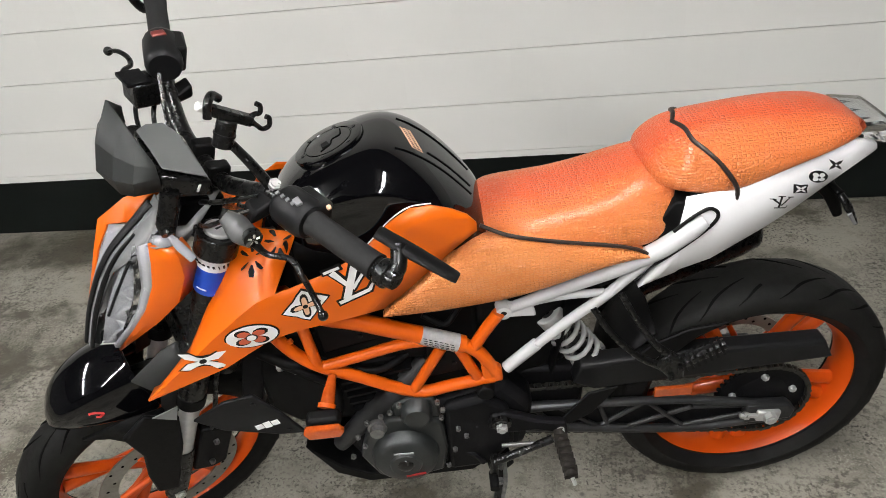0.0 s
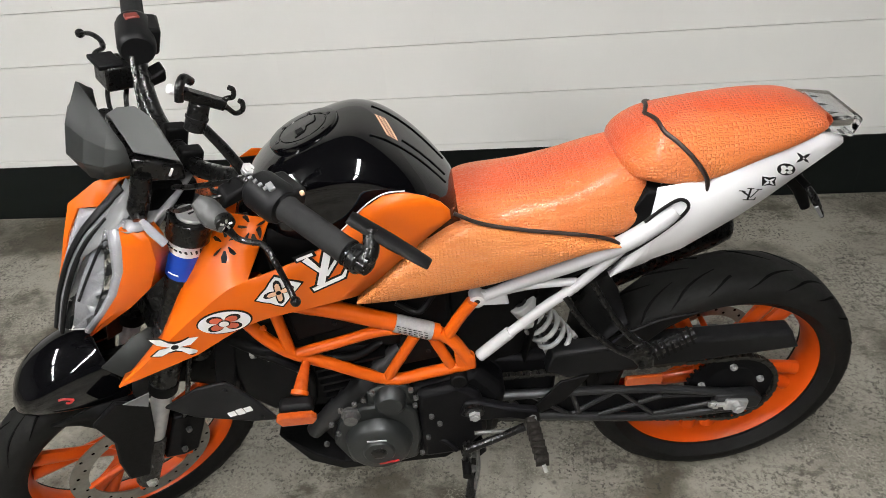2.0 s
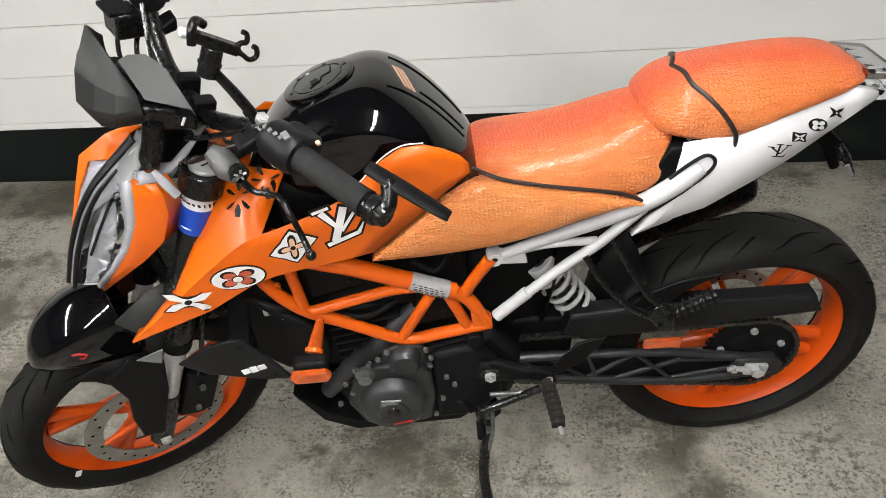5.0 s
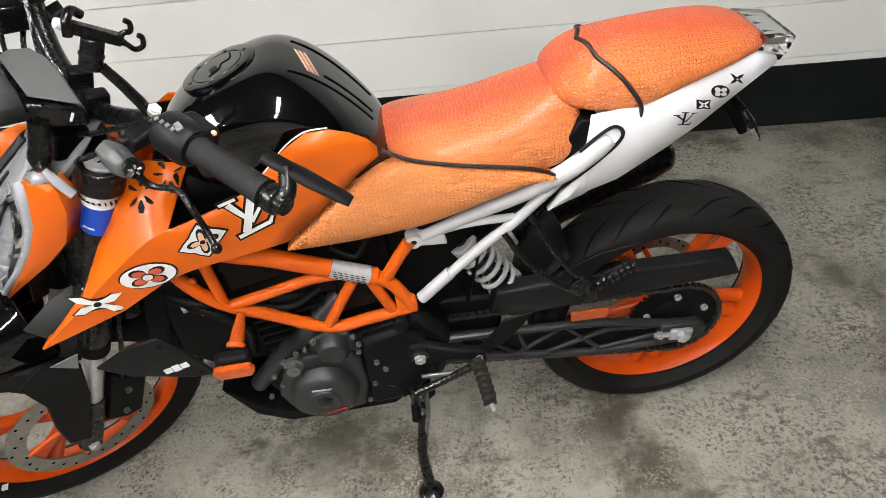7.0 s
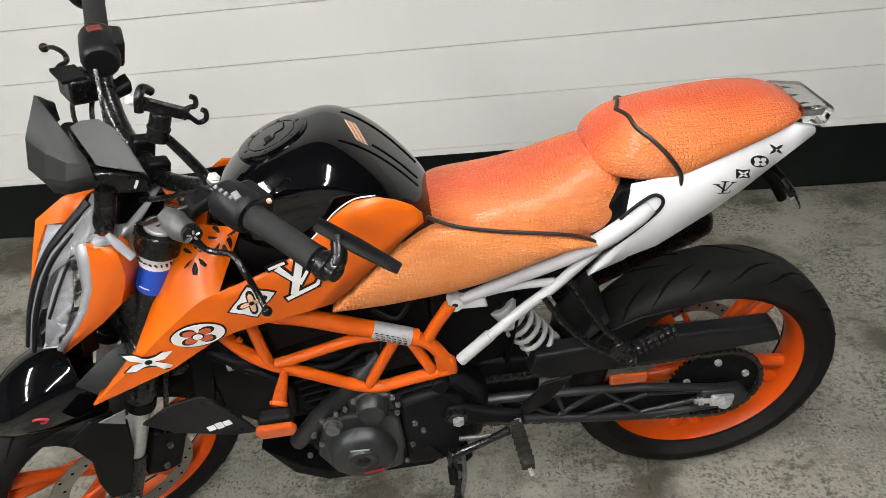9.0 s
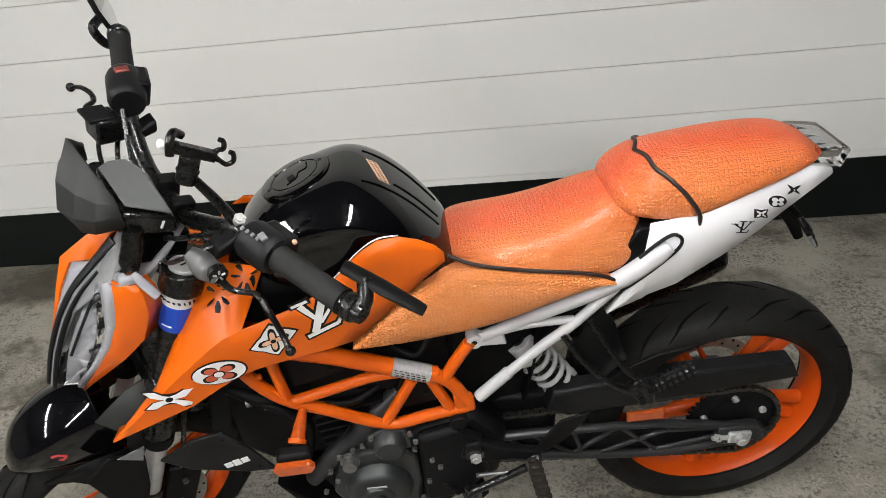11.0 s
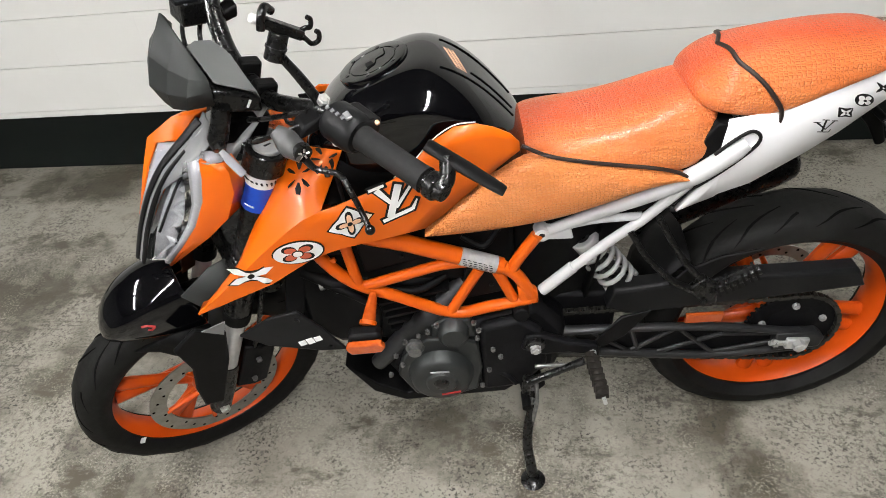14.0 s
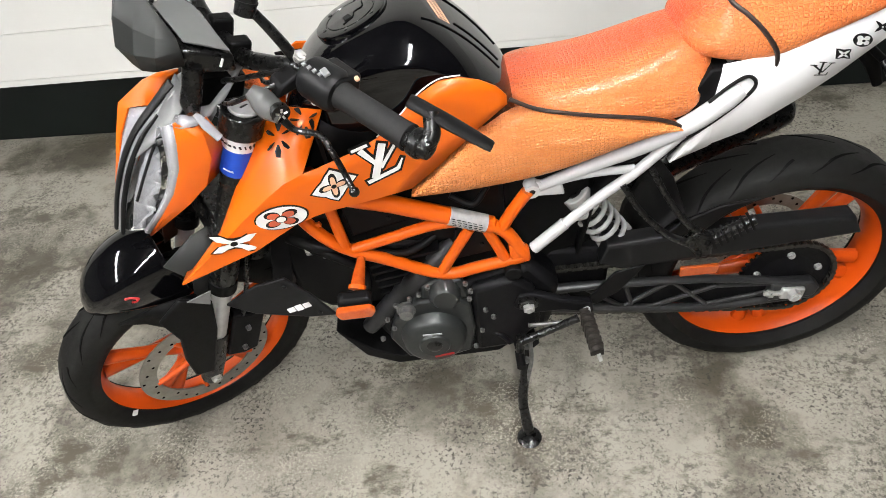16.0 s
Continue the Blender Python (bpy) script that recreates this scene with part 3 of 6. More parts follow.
# ---- headlight, in the straight-ahead pose ----
SPINE = [(-1.137, 0.961), (-1.187, 0.930), (-1.229, 0.900), (-1.268, 0.856), (-1.308, 0.793), (-1.343, 0.722)]
lamp = front("headlight", loft([[(x + 0.075, -w, z), (x + 0.050, 0, z - 0.01), (x + 0.065, w, z), (x + 0.125, w * 0.9, z + 0.02), (x + 0.125, -w * 0.9, z + 0.02)] for (x, z), w in zip(SPINE, (0.040, 0.060, 0.066, 0.060, 0.046, 0.022))]), LAMP_GREY, "split headlight with white surrounds and orange side cowls", bevel=0.004)
# two dark ridges with a grey channel run down between the lenses
front("lamp_spine", loft([[(x + 0.010, -0.014, z + 0.004), (x, -0.010, z), (x, 0.010, z), (x + 0.010, 0.016, z + 0.004), (x + 0.03, 0, z + 0.02)] for x, z in SPINE]), LAMP_GREY, "grey centre spine", lamp, bevel=0.002)
front("spine_rib", tubed([(x - 0.002, 0.007, z + 0.001) for x, z in SPINE], [0.010, 0.009, 0.0075, 0.0070, 0.0065, 0.006], segs=10, flat=0.6), GRAPHITE, "dark centre rib", lamp)
front("spine_rib", tubed([(x + 0.004, -0.013, z + 0.001) for x, z in SPINE[1:]], [0.003, 0.0042, 0.0048, 0.0048, 0.0042], segs=8), GRAPHITE, "dark centre rib", lamp)
front("spine_slot", tubed([(-1.140, 0.004, 0.962), (-1.165, 0.004, 0.948), (-1.190, 0.003, 0.931)], [0.005, 0.008, 0.004], flat=0.5), INK, "", lamp)
front("lamp_bezel", loft([[(-1.128, 0.012, 0.972), (-1.178, -0.012, 0.936), (-1.222, -0.014, 0.903), (-1.252, -0.016, 0.872)], [(-1.128, -0.020, 0.966), (-1.164, -0.030, 0.938), (-1.200, -0.028, 0.912), (-1.240, -0.022, 0.880)], [(-1.134, -0.038, 0.952), (-1.160, -0.046, 0.940), (-1.190, -0.045, 0.926), (-1.216, -0.031, 0.896)]], closed=False), LAMP_GREY, "grey upper lamp bezel", lamp, solid=0.004)
NEAR = {
    "inner": [(-1.190, 0.024, 0.922), (-1.208, 0.022, 0.907), (-1.230, 0.020, 0.888), (-1.260, 0.020, 0.854), (-1.296, 0.020, 0.803), (-1.331, 0.015, 0.734)],
    "outer": [(-1.190, 0.046, 0.934), (-1.201, 0.056, 0.900), (-1.214, 0.060, 0.855), (-1.236, 0.056, 0.812), (-1.268, 0.045, 0.766), (-1.304, 0.031, 0.725)],
    "rims": [(-1.170, 0.070, 0.952), (-1.180, 0.080, 0.920), (-1.196, 0.083, 0.872), (-1.224, 0.075, 0.817), (-1.258, 0.060, 0.769), (-1.298, 0.039, 0.716)],
    "face": [(-1.150, 0.097, 0.950), (-1.147, 0.108, 0.928), (-1.156, 0.112, 0.898), (-1.189, 0.100, 0.855), (-1.231, 0.078, 0.793), (-1.284, 0.048, 0.730)],
    "back": [(-1.142, 0.100, 0.952), (-1.139, 0.110, 0.934), (-1.145, 0.118, 0.896), (-1.171, 0.105, 0.832), (-1.213, 0.085, 0.787), (-1.293, 0.044, 0.717)],
    "tuck": [(-1.120, 0.080, 0.945), (-1.115, 0.090, 0.925), (-1.118, 0.098, 0.885), (-1.142, 0.086, 0.826), (-1.190, 0.068, 0.782), (-1.278, 0.036, 0.716)],
}
FAR = {
    "inner": [(-1.176, -0.012, 0.934), (-1.198, -0.016, 0.914), (-1.226, -0.016, 0.890), (-1.258, -0.016, 0.852), (-1.290, -0.014, 0.812), (-1.308, -0.012, 0.786)],
    "outer": [(-1.182, -0.040, 0.906), (-1.206, -0.050, 0.892), (-1.228, -0.056, 0.872), (-1.258, -0.052, 0.838), (-1.286, -0.044, 0.806), (-1.304, -0.038, 0.784)],
    "rims": [(-1.184, -0.055, 0.899), (-1.200, -0.068, 0.895), (-1.216, -0.082, 0.892), (-1.249, -0.080, 0.851), (-1.273, -0.070, 0.816), (-1.303, -0.046, 0.783)],
    "face": [(-1.138, -0.060, 0.936), (-1.175, -0.090, 0.927), (-1.229, -0.100, 0.897), (-1.261, -0.090, 0.843), (-1.282, -0.075, 0.810), (-1.305, -0.050, 0.782)],
    "back": [(-1.110, -0.072, 0.930), (-1.140, -0.104, 0.918), (-1.180, -0.116, 0.880), (-1.215, -0.108, 0.832), (-1.240, -0.090, 0.800), (-1.290, -0.060, 0.770)],
    "tuck": [(-1.095, -0.060, 0.925), (-1.115, -0.088, 0.905), (-1.150, -0.098, 0.870), (-1.190, -0.090, 0.826), (-1.220, -0.070, 0.792), (-1.282, -0.045, 0.762)],
}
for rows in (NEAR, FAR):
    def side(*keys, dx=0.0):
        return loft([[(x + dx, -y, z) for x, y, z in (rows[k] if isinstance(k, str) else k)] for k in keys], closed=False)

    def between(a, b, f, dx=0.0):
        return [(p[0] + (q[0] - p[0]) * f + dx, p[1] + (q[1] - p[1]) * f, p[2] + (q[2] - p[2]) * f) for p, q in zip(rows[a], rows[b])]

    front("light_surround", side("outer", between("outer", "rims", 0.5, -0.004), "rims"), LAMP_WHITE, "white running-light surround", lamp, solid=0.005)
    front("lamp_back", side("inner", "outer", dx=0.016), LAMP_SILVER, "", lamp, solid=0.003)
    lens = front("lens", side("inner", between("inner", "outer", 0.5, -0.006), "outer"), CLEAR, "clear headlight lens", lamp, solid=0.002)
    lens.visible_shadow = False
    for k in range(4):
        a0, b0 = between("inner", "outer", 0.30, 0.010)[k + 1], between("inner", "outer", 0.92, 0.006)[k + 1]
        a1, b1 = between("inner", "outer", 0.36, 0.002)[min(k + 2, 5)], between("inner", "outer", 0.85, 0.010)[min(k + 2, 5)]
        mid = [(p + q) / 2 for p, q in zip(a1, b0)]
        bm = loft([[(x, -y, z) for x, y, z in r] for r in ((a0, b0), ((a0[0] - 0.004, (a0[1] + a1[1]) / 2 + 0.004, (a0[2] + a1[2]) / 2), mid), (a1, b1))], closed=False)
        front("reflector", bm, LAMP_SILVER, "chrome reflector facet", lens, solid=0.002, sharp=10)
    front("lamp_divider", tubed([(x, -y, z) for x, y, z in between("inner", "outer", 0.26, 0.004)[1:5]], 0.0026, segs=8), GRAPHITE, "", lens)
    front("headlight_cowl", side([(x + 0.003, y, z) for x, y, z in rows["rims"]], between("rims", "face", 0.06, -0.003), "face", "back", "tuck"), ORANGE, "orange headlight side cowl", lamp, solid=0.004, sharp=34)
    s = -1 if rows is NEAR else 1
    if s < 0:
        front("surround_top", side([(-1.160, 0.046, 0.945), (-1.150, 0.075, 0.962), (-1.128, 0.098, 0.966)], [(-1.176, 0.068, 0.948), (-1.165, 0.084, 0.948), (-1.142, 0.101, 0.955)]), LAMP_WHITE, "", lamp, solid=0.004)
    # stalk indicator between cowl and fork
    ind = front("front_indicator", tubed([(-1.108, s * 0.088, 1.046), (-1.120, s * 0.092, 1.020), (-1.133, s * 0.096, 0.996), (-1.138, s * 0.110, 0.986)], [0.0155, 0.0155, 0.0165, 0.010], n=3, segs=18), SATIN, "dark indicator with a pale lens")
    front("indicator_lens", tubed([(-1.137, s * 0.112, 0.987), (-1.131, s * 0.124, 0.970), (-1.121, s * 0.139, 0.946)], [0.005, 0.0080, 0.0070], n=3, flat=0.7), LAMP_WHITE, "", ind)

# fly screen and display
fly = loft([[(-1.178, 0.0, 1.026), (-1.172, -0.045, 1.042), (-1.156, -0.080, 1.056), (-1.118, -0.100, 1.062)],
            [(-1.188, 0.0, 1.065), (-1.172, -0.050, 1.075), (-1.150, -0.086, 1.083), (-1.115, -0.097, 1.084)],
            [(-1.170, 0.0, 1.113), (-1.156, -0.045, 1.110), (-1.137, -0.076, 1.104), (-1.113, -0.090, 1.097)],
            [(-1.131, 0.0, 1.172), (-1.125, -0.028, 1.150), (-1.119, -0.055, 1.126), (-1.112, -0.082, 1.103)]], closed=False)
mirrored(fly)
bmesh.ops.remove_doubles(fly, verts=fly.verts, dist=0.0005)
bmesh.ops.recalc_face_normals(fly, faces=fly.faces)
screen = front("fly_screen", fly, SMOKE, "smoked grey fly screen", solid=0.004, sharp=12)
dash = front("instrument_display", loft([[(-1.114, y0, 1.080), (-1.046, y1, 1.043), (-1.050, y1, 1.012), (-1.12, y0, 1.038)] for y0, y1 in ((-0.090, -0.098), (0.046, 0.040))]), SATIN, "dark instrument housing with a grey display", bevel=0.006)
bm = bmesh.new()
lid = [(-1.110, 0.030), (-1.092, 0.052), (-1.066, 0.061), (-1.053, 0.032), (-1.049, -0.095), (-1.104, -0.076)]
loft([[(x, y, 1.0832 - 0.56 * (x + 1.110) + d) for x, y in lid] for d in (0.0, 0.0035)], bm=bm)
front("display_face", bm, SCREEN, "matte grey blank display", dash, bevel=0.001)
# highlight on the housing's edge, put in as a small white chip
front("display_glint", box((-1.068, -0.099, 1.040), (0.004, 0.003, 0.014), (0, 35, 0)), PAPER, "", dash, bevel=0.001)
front("display_button", box((-1.062, -0.087, 1.035), (0.012, 0.004, 0.02), (0, 35, 0)), GRAPHITE, "", dash, bevel=0.001)
front("ignition_cover", loft([[fork_at(u, y, a) for y, a in ((-0.05, 0.05), (0.05, 0.05), (0.04, -0.03), (-0.04, -0.03))] for u in (0.69, 0.74)]), BLACK, bevel=0.005)

# ---- handlebar with controls, in the straight-ahead pose ----
BAR = [(-0.915, -0.396, 1.031), (-0.954, -0.262, 1.035), (-0.979, -0.176, 1.038), (-1.006, -0.11, 1.014), (-1.026, -0.05, 0.996), (-1.034, 0.05, 0.986), (-1.038, 0.11, 1.003), (-1.028, 0.17, 1.040), (-1.012, 0.22, 1.066), (-0.990, 0.275, 1.090), (-0.958, 0.40, 1.096)]
handlebar = front("handlebar", tubed(BAR, [0.0115, 0.0115, 0.0120, 0.0140, 0.0150, 0.0150, 0.0165, 0.0165, 0.0155, 0.0125, 0.0115], n=5, segs=16), SATIN, "tapered black handlebar")
for s in (-1, 1):
    along = (Vector((0.036, -0.123, -0.004)) if s < 0 else Vector((0.033, 0.13, 0.005))).normalized()
    g0 = Vector((-0.954, -0.262, 1.035)) if s < 0 else Vector((-0.996, 0.256, 1.089))
    front("bar_clamp", box((-1.026, 0.035 * s, 1.000), (0.038, 0.026, 0.040), (0, 20, 0)), BLACK, "", handlebar, bevel=0.005)
    grip = front("grip", tube(bmesh.new(), [g0, g0 + along * 0.02, g0 + along * 0.11, g0 + along * 0.128], [0.0205, 0.0192, 0.0192, 0.0205], n=3, segs=24), GRIP, "black rubber grip", handlebar)
    front("bar_end", tube(bmesh.new(), [g0 + along * 0.126, g0 + along * 0.15, g0 + along * 0.165], [0.0165, 0.0175, 0.014], n=2, segs=20), SATIN, "", handlebar)
    sw = front("switch_housing", tube(bmesh.new(), [g0 - along * (0.066 if s < 0 else 0.088), g0 - along * (0.058 if s < 0 else 0.076), g0 - along * 0.014, g0 - along * 0.002], [0.026, 0.032, 0.0325, 0.027], n=2, segs=18), GRAPHITE, "dark switch housing", handlebar)
    front("switch_block", box(g0 - along * 0.032 + Vector((0.012, 0, -0.004)), (0.052, 0.060, 0.050), (0, 20, 12 * -s)), GRAPHITE, "", sw, bevel=0.006)
    if s < 0:
        for k in range(4):
            front("switch_icon", box(g0 - along * (0.056 - 0.011 * k) + Vector((-0.010, 0, 0.0312)), (0.006, 0.006, 0.0025), (0, -18, 0)), LAMP_GREY, "", sw)
        front("switch_slider", box(g0 - along * 0.020 + Vector((-0.004, 0, 0.033)), (0.010, 0.016, 0.005), (0, -8, 0)), LAMP_GREY, "", sw, bevel=0.0015)
        front("switch_button", box((-0.979, -0.218, 1.007), (0.012, 0.010, 0.018), (0, 30, 0)), PAPER, "", sw, bevel=0.003)
        front("horn_button", box(g0 - along * 0.004 + Vector((0.030, 0.0, 0.012)), (0.007, 0.008, 0.006)), PALE_ORANGE, "", sw, bevel=0.002)
    else:
        front("stop_switch", box(g0 - along * 0.03 + Vector((0.004, 0, 0.030)), (0.024, 0.018, 0.008), (0, 10, 0)), DULL_RED, "dull red stop switch", sw, bevel=0.003)
    # lever: perch, blade, ball end
    perch = front("lever_perch", loft([[(-0.985, s * y, 1.044), (-1.020, s * y, 1.036), (-1.030, s * y, 1.016), (-0.990, s * y, 1.020)] for y in (0.160, 0.196)]), GRAPHITE, "dark lever perch", handlebar, bevel=0.005)
    perch.data.materials[0] = BLACK
    if s < 0:
        pts = [(-1.036, -0.216, 0.999), (-1.026, -0.230, 0.982), (-1.000, -0.252, 0.974), (-0.997, -0.280, 0.962), (-0.994, -0.305, 0.932), (-0.995, -0.330, 0.914)]
    else:
        pts = [(-1.084, 0.20, 1.072), (-1.078, 0.222, 1.077), (-1.062, 0.242, 1.071), (-1.059, 0.27, 1.071), (-1.068, 0.30, 1.071), (-1.082, 0.33, 1.061)]
    lever = front("brake_lever" if s > 0 else "clutch_lever", tubed(pts, [0.007] + [0.005] * (len(pts) - 1), flat=0.8), SATIN, "black hand lever with a ball end", handlebar)
    bm = bmesh.new()
    bmesh.ops.create_uvsphere(bm, u_segments=14, v_segments=8, radius=0.0085, matrix=Matrix.Translation(pts[-1]))
    front("lever_ball", bm, SATIN, "", lever)
    if s < 0:
        bolt_ = front("pivot_bolt", lathe([(0.003, -0.007), (0.015, -0.006), (0.015, 0.004), (0.003, 0.005)], (pts[0][0], pts[0][1] + 0.004, pts[0][2] + 0.012), segs=20), SATIN, "dark lever pivot disc with a bright star screw", lever)
        for k in range(5):
            w = 2 * math.pi * k / 5
            front("pivot_star", bar((pts[0][0] + 0.004 * math.cos(w), pts[0][1] - 0.0035, pts[0][2] + 0.012 + 0.004 * math.sin(w)), (pts[0][0] + 0.0095 * math.cos(w), pts[0][1] - 0.0035, pts[0][2] + 0.012 + 0.0095 * math.sin(w)), 0.0017, segs=6), STEEL, "", lever)
        front("cable_boot", tubed([(-1.058, -0.172, 1.036), (-1.050, -0.184, 1.024), (-1.044, -0.196, 1.012), (-1.034, -0.213, 1.002)], [0.011, 0.020, 0.022, 0.015], flat=0.7), BOOT, "grey rubber cable boot", lever)
    else:
        front("brake_reservoir", box((-1.066, 0.182, 1.056), (0.046, 0.056, 0.044), (0, 15, 8)), SATIN, "black brake fluid reservoir", handlebar, bevel=0.005)
        front("reservoir_cap", box((-1.071, 0.182, 1.081), (0.042, 0.052, 0.008), (0, 15, 8)), DARK, "", handlebar, bevel=0.002)
    # bar-end mirror
    tip = g0 + along * 0.155
    if s < 0:
        c = Vector((-0.868, -0.412, 1.050))
        ax = Vector((0.055, -0.082, -0.040)).normalized()
    else:
        c = Vector((-0.965, 0.446, 1.130))
        ax = Vector((-0.012, 0.033, 0.070)).normalized()
    m = 0.064 if s < 0 else 0.050
    q = Vector((0.35, -0.1, 0.9)) if s < 0 else Vector((0.75, -0.55, 0.35)).normalized()
    mir = front("mirror", tube(bmesh.new(), [c - ax * m, c - ax * m * 0.9, c, c + ax * m * 0.9, c + ax * m], [0.010, 0.014, 0.015, 0.012, 0.008] if s < 0 else [0.010, 0.018, 0.026, 0.021, 0.012], flat=0.45 if s < 0 else 0.30, up=tuple(q)), BLACK, "slim black bar-end mirror", handlebar)
    stem = [tip - along * 0.008, tip + Vector((0.012, 0, 0.012)), c - ax * 0.030] if s < 0 else [tip - along * 0.010, tip + Vector((-0.026, 0.004, -0.018)), Vector((-0.997, 0.416, 1.112)), c - q * 0.004 - ax * 0.010]
    front("mirror_stem", tubed(stem, [0.013, 0.012, 0.011] if s < 0 else [0.012, 0.009, 0.009, 0.009]), SATIN, "", mir)
    front("mirror_clamp", bar(tip - along * 0.02, tip - along * 0.002, 0.021, segs=20), SATIN, "", mir, bevel=0.003)
    if s > 0:
        up_ = (ax - q * ax.dot(q)).normalized()
        front("mirror_glass", tube(bmesh.new(), [c - up_ * 0.041 + q * 0.0062, c - up_ * 0.027 + q * 0.0076, c + q * 0.0086, c + up_ * 0.027 + q * 0.0078, c + up_ * 0.040 + q * 0.0064], [0.008, 0.016, 0.022, 0.018, 0.009], flat=0.06, up=tuple(q)), MIRROR, "mirror glass", mir)

# phone holder on its stalk, bolted to the bar
hb = Vector((-0.980, -0.172, 1.052))
holder = front("phone_holder", tubed([(-0.975, -0.170, 1.030), (-0.981, -0.165, 1.058), (-0.992, -0.150, 1.089), (-1.006, -0.134, 1.121)], [0.009, 0.0085, 0.008, 0.007], segs=12), SATIN, "black claw phone holder on a stalk")
bolt("clamp_bolt", (-0.974, -0.172, 1.050), 0.0105, holder, STEEL, 0.010, (0.2, -0.5, 0.84), "bright clamp bolt")
k0 = Vector((-1.020, -0.135, 1.124))
kd = Vector((0.022, 0.006, 0.038)).normalized()
front("holder_knob", bar(k0, k0 + kd * 0.042, 0.0150, 0.0145, segs=20), SATIN, "", holder, bevel=0.002)
front("knob_ring", bar(k0 + kd * 0.018, k0 + kd * 0.021, 0.0162, segs=20), GRAPHITE, "", holder)
ad = Vector((0.048, 0, -0.040)).normalized()
arm0 = Vector((-0.995, -0.130, 1.166))
tilt_ = math.degrees(math.atan2(0.040, 0.048))
front("holder_arm", box(arm0, (0.070, 0.018, 0.015), (0, tilt_, 0)), SATIN, "", holder, bevel=0.003)
front("holder_screw", bar(arm0 - ad * 0.050, arm0 - ad * 0.036, 0.0068, segs=12), PAPER, "pale plastic screw", holder, bevel=0.002)
front("rear_claw", tubed([arm0 - ad * 0.034 + Vector((-0.006, -0.012, -0.006)), arm0 - ad * 0.032 + Vector((0.0, -0.008, 0.014)), arm0 - ad * 0.026 + Vector((0.006, 0.004, 0.020)), arm0 - ad * 0.022 + Vector((0.012, 0.010, 0.010))], 0.0062), SATIN, "", holder)
e = arm0 + ad * 0.030
for pts in ([(0, 0, 0), (0.010, 0, 0.005), (0.019, 0, 0.004), (0.022, 0, 0.015), (0.017, 0, 0.021)], [(0, 0, 0), (0.008, 0, -0.012), (0.016, 0, -0.024), (0.027, 0, -0.023), (0.030, 0, -0.011), (0.026, 0, -0.006)]):
    front("front_claw", tubed([e + Vector(p) for p in pts], [0.006] + [0.0038] * (len(pts) - 1)), SATIN, "", holder)

# cables and hoses round the head
for pts, r in (([(-1.00, -0.17, 1.04), (-1.05, -0.10, 1.00), (-1.07, -0.02, 0.94), (-1.03, 0.03, 0.82)], 0.0045), ([(-1.02, -0.18, 1.03), (-1.08, -0.13, 0.99), (-1.08, -0.05, 0.92), (-1.02, -0.04, 0.80)], 0.004),
               ([(-1.045, 0.19, 1.035), (-1.07, 0.15, 1.01), (-1.09, 0.06, 0.97), (-1.05, 0.0, 0.85)], 0.0045), ([(-1.03, 0.20, 1.07), (-1.09, 0.17, 1.03), (-1.10, 0.10, 0.95), (-1.08, 0.06, 0.82)], 0.004),
               ([(-0.97, -0.19, 1.05), (-1.02, -0.12, 0.99), (-1.00, -0.05, 0.97), (-0.97, 0.0, 0.90)], 0.0038), ([(-1.03, 0.17, 1.08), (-1.045, 0.13, 1.05), (-1.06, 0.08, 1.03), (-1.08, 0.05, 1.0)], 0.004)):
    front("control_cable", tubed(pts, r, segs=8), SATIN, "", handlebar)

# ---- tank, shrouds, side panels ----
secs = []
for x, top, w, side, low in ((-0.972, 0.856, 0.066, 0.83, 0.78), (-0.946, 0.912, 0.090, 0.86, 0.78), (-0.895, 0.962, 0.112, 0.89, 0.78), (-0.830, 0.989, 0.127, 0.91, 0.79), (-0.770, 1.008, 0.134, 0.92, 0.79),
                             (-0.722, 1.011, 0.136, 0.92, 0.81), (-0.672, 0.984, 0.133, 0.90, 0.81), (-0.628, 0.942, 0.123, 0.87, 0.81), (-0.590, 0.893, 0.110, 0.84, 0.80), (-0.562, 0.850, 0.088, 0.82, 0.80)):
    waist = (top + side) / 2
    half = [(0.0, top), (w * 0.40, top - 0.001), (w * 0.74, top - 0.010), (w * 0.97, top - 0.034), (w * 1.05, waist - 0.006), (w * 0.96, waist - 0.032), (w * 0.99, side - 0.036), (w * 0.96, low)]
    secs.append([(x, -y, z) for y, z in half[::-1]] + [(x, y, z) for y, z in half[1:]])
tank = part("fuel_tank", loft(secs), GLOSS_BLACK, bike, "gloss black fuel tank with a round filler cap", subsurf=2)
CAP = Vector((-0.8205, 0.002, 0.9915))
capm = Matrix.Translation(CAP) @ pose(0, 0, 0, 0, -17)


def on_cap(bm):
    bmesh.ops.transform(bm, matrix=capm, verts=bm.verts)
    return bm


cap = part("filler_cap", on_cap(lathe([(0.01, -0.012), (0.063, -0.012), (0.0645, 0.000), (0.0635, 0.0026), (0.0615, 0.0034), (0.0455, 0.0034), (0.0445, 0.0020), (0.0430, 0.0020), (0.0420, 0.0036), (0.010, 0.0040)], (0, 0, 0), axis="z", segs=56)), GLOSS_BLACK, tank, "black filler cap ring with screws")
for k in range(6):
    w = k * math.pi / 3 + 0.4
    part("cap_screw", on_cap(bar((0.0505 * math.cos(w), 0.0505 * math.sin(w), 0.0), (0.0505 * math.cos(w), 0.0505 * math.sin(w), 0.0044), 0.0036, segs=10)), SATIN, cap)
part("key_flap", on_cap(box((-0.004, -0.012, 0.0042), (0.014, 0.020, 0.004), (0, 0, 20))), BLACK, cap, bevel=0.0015)
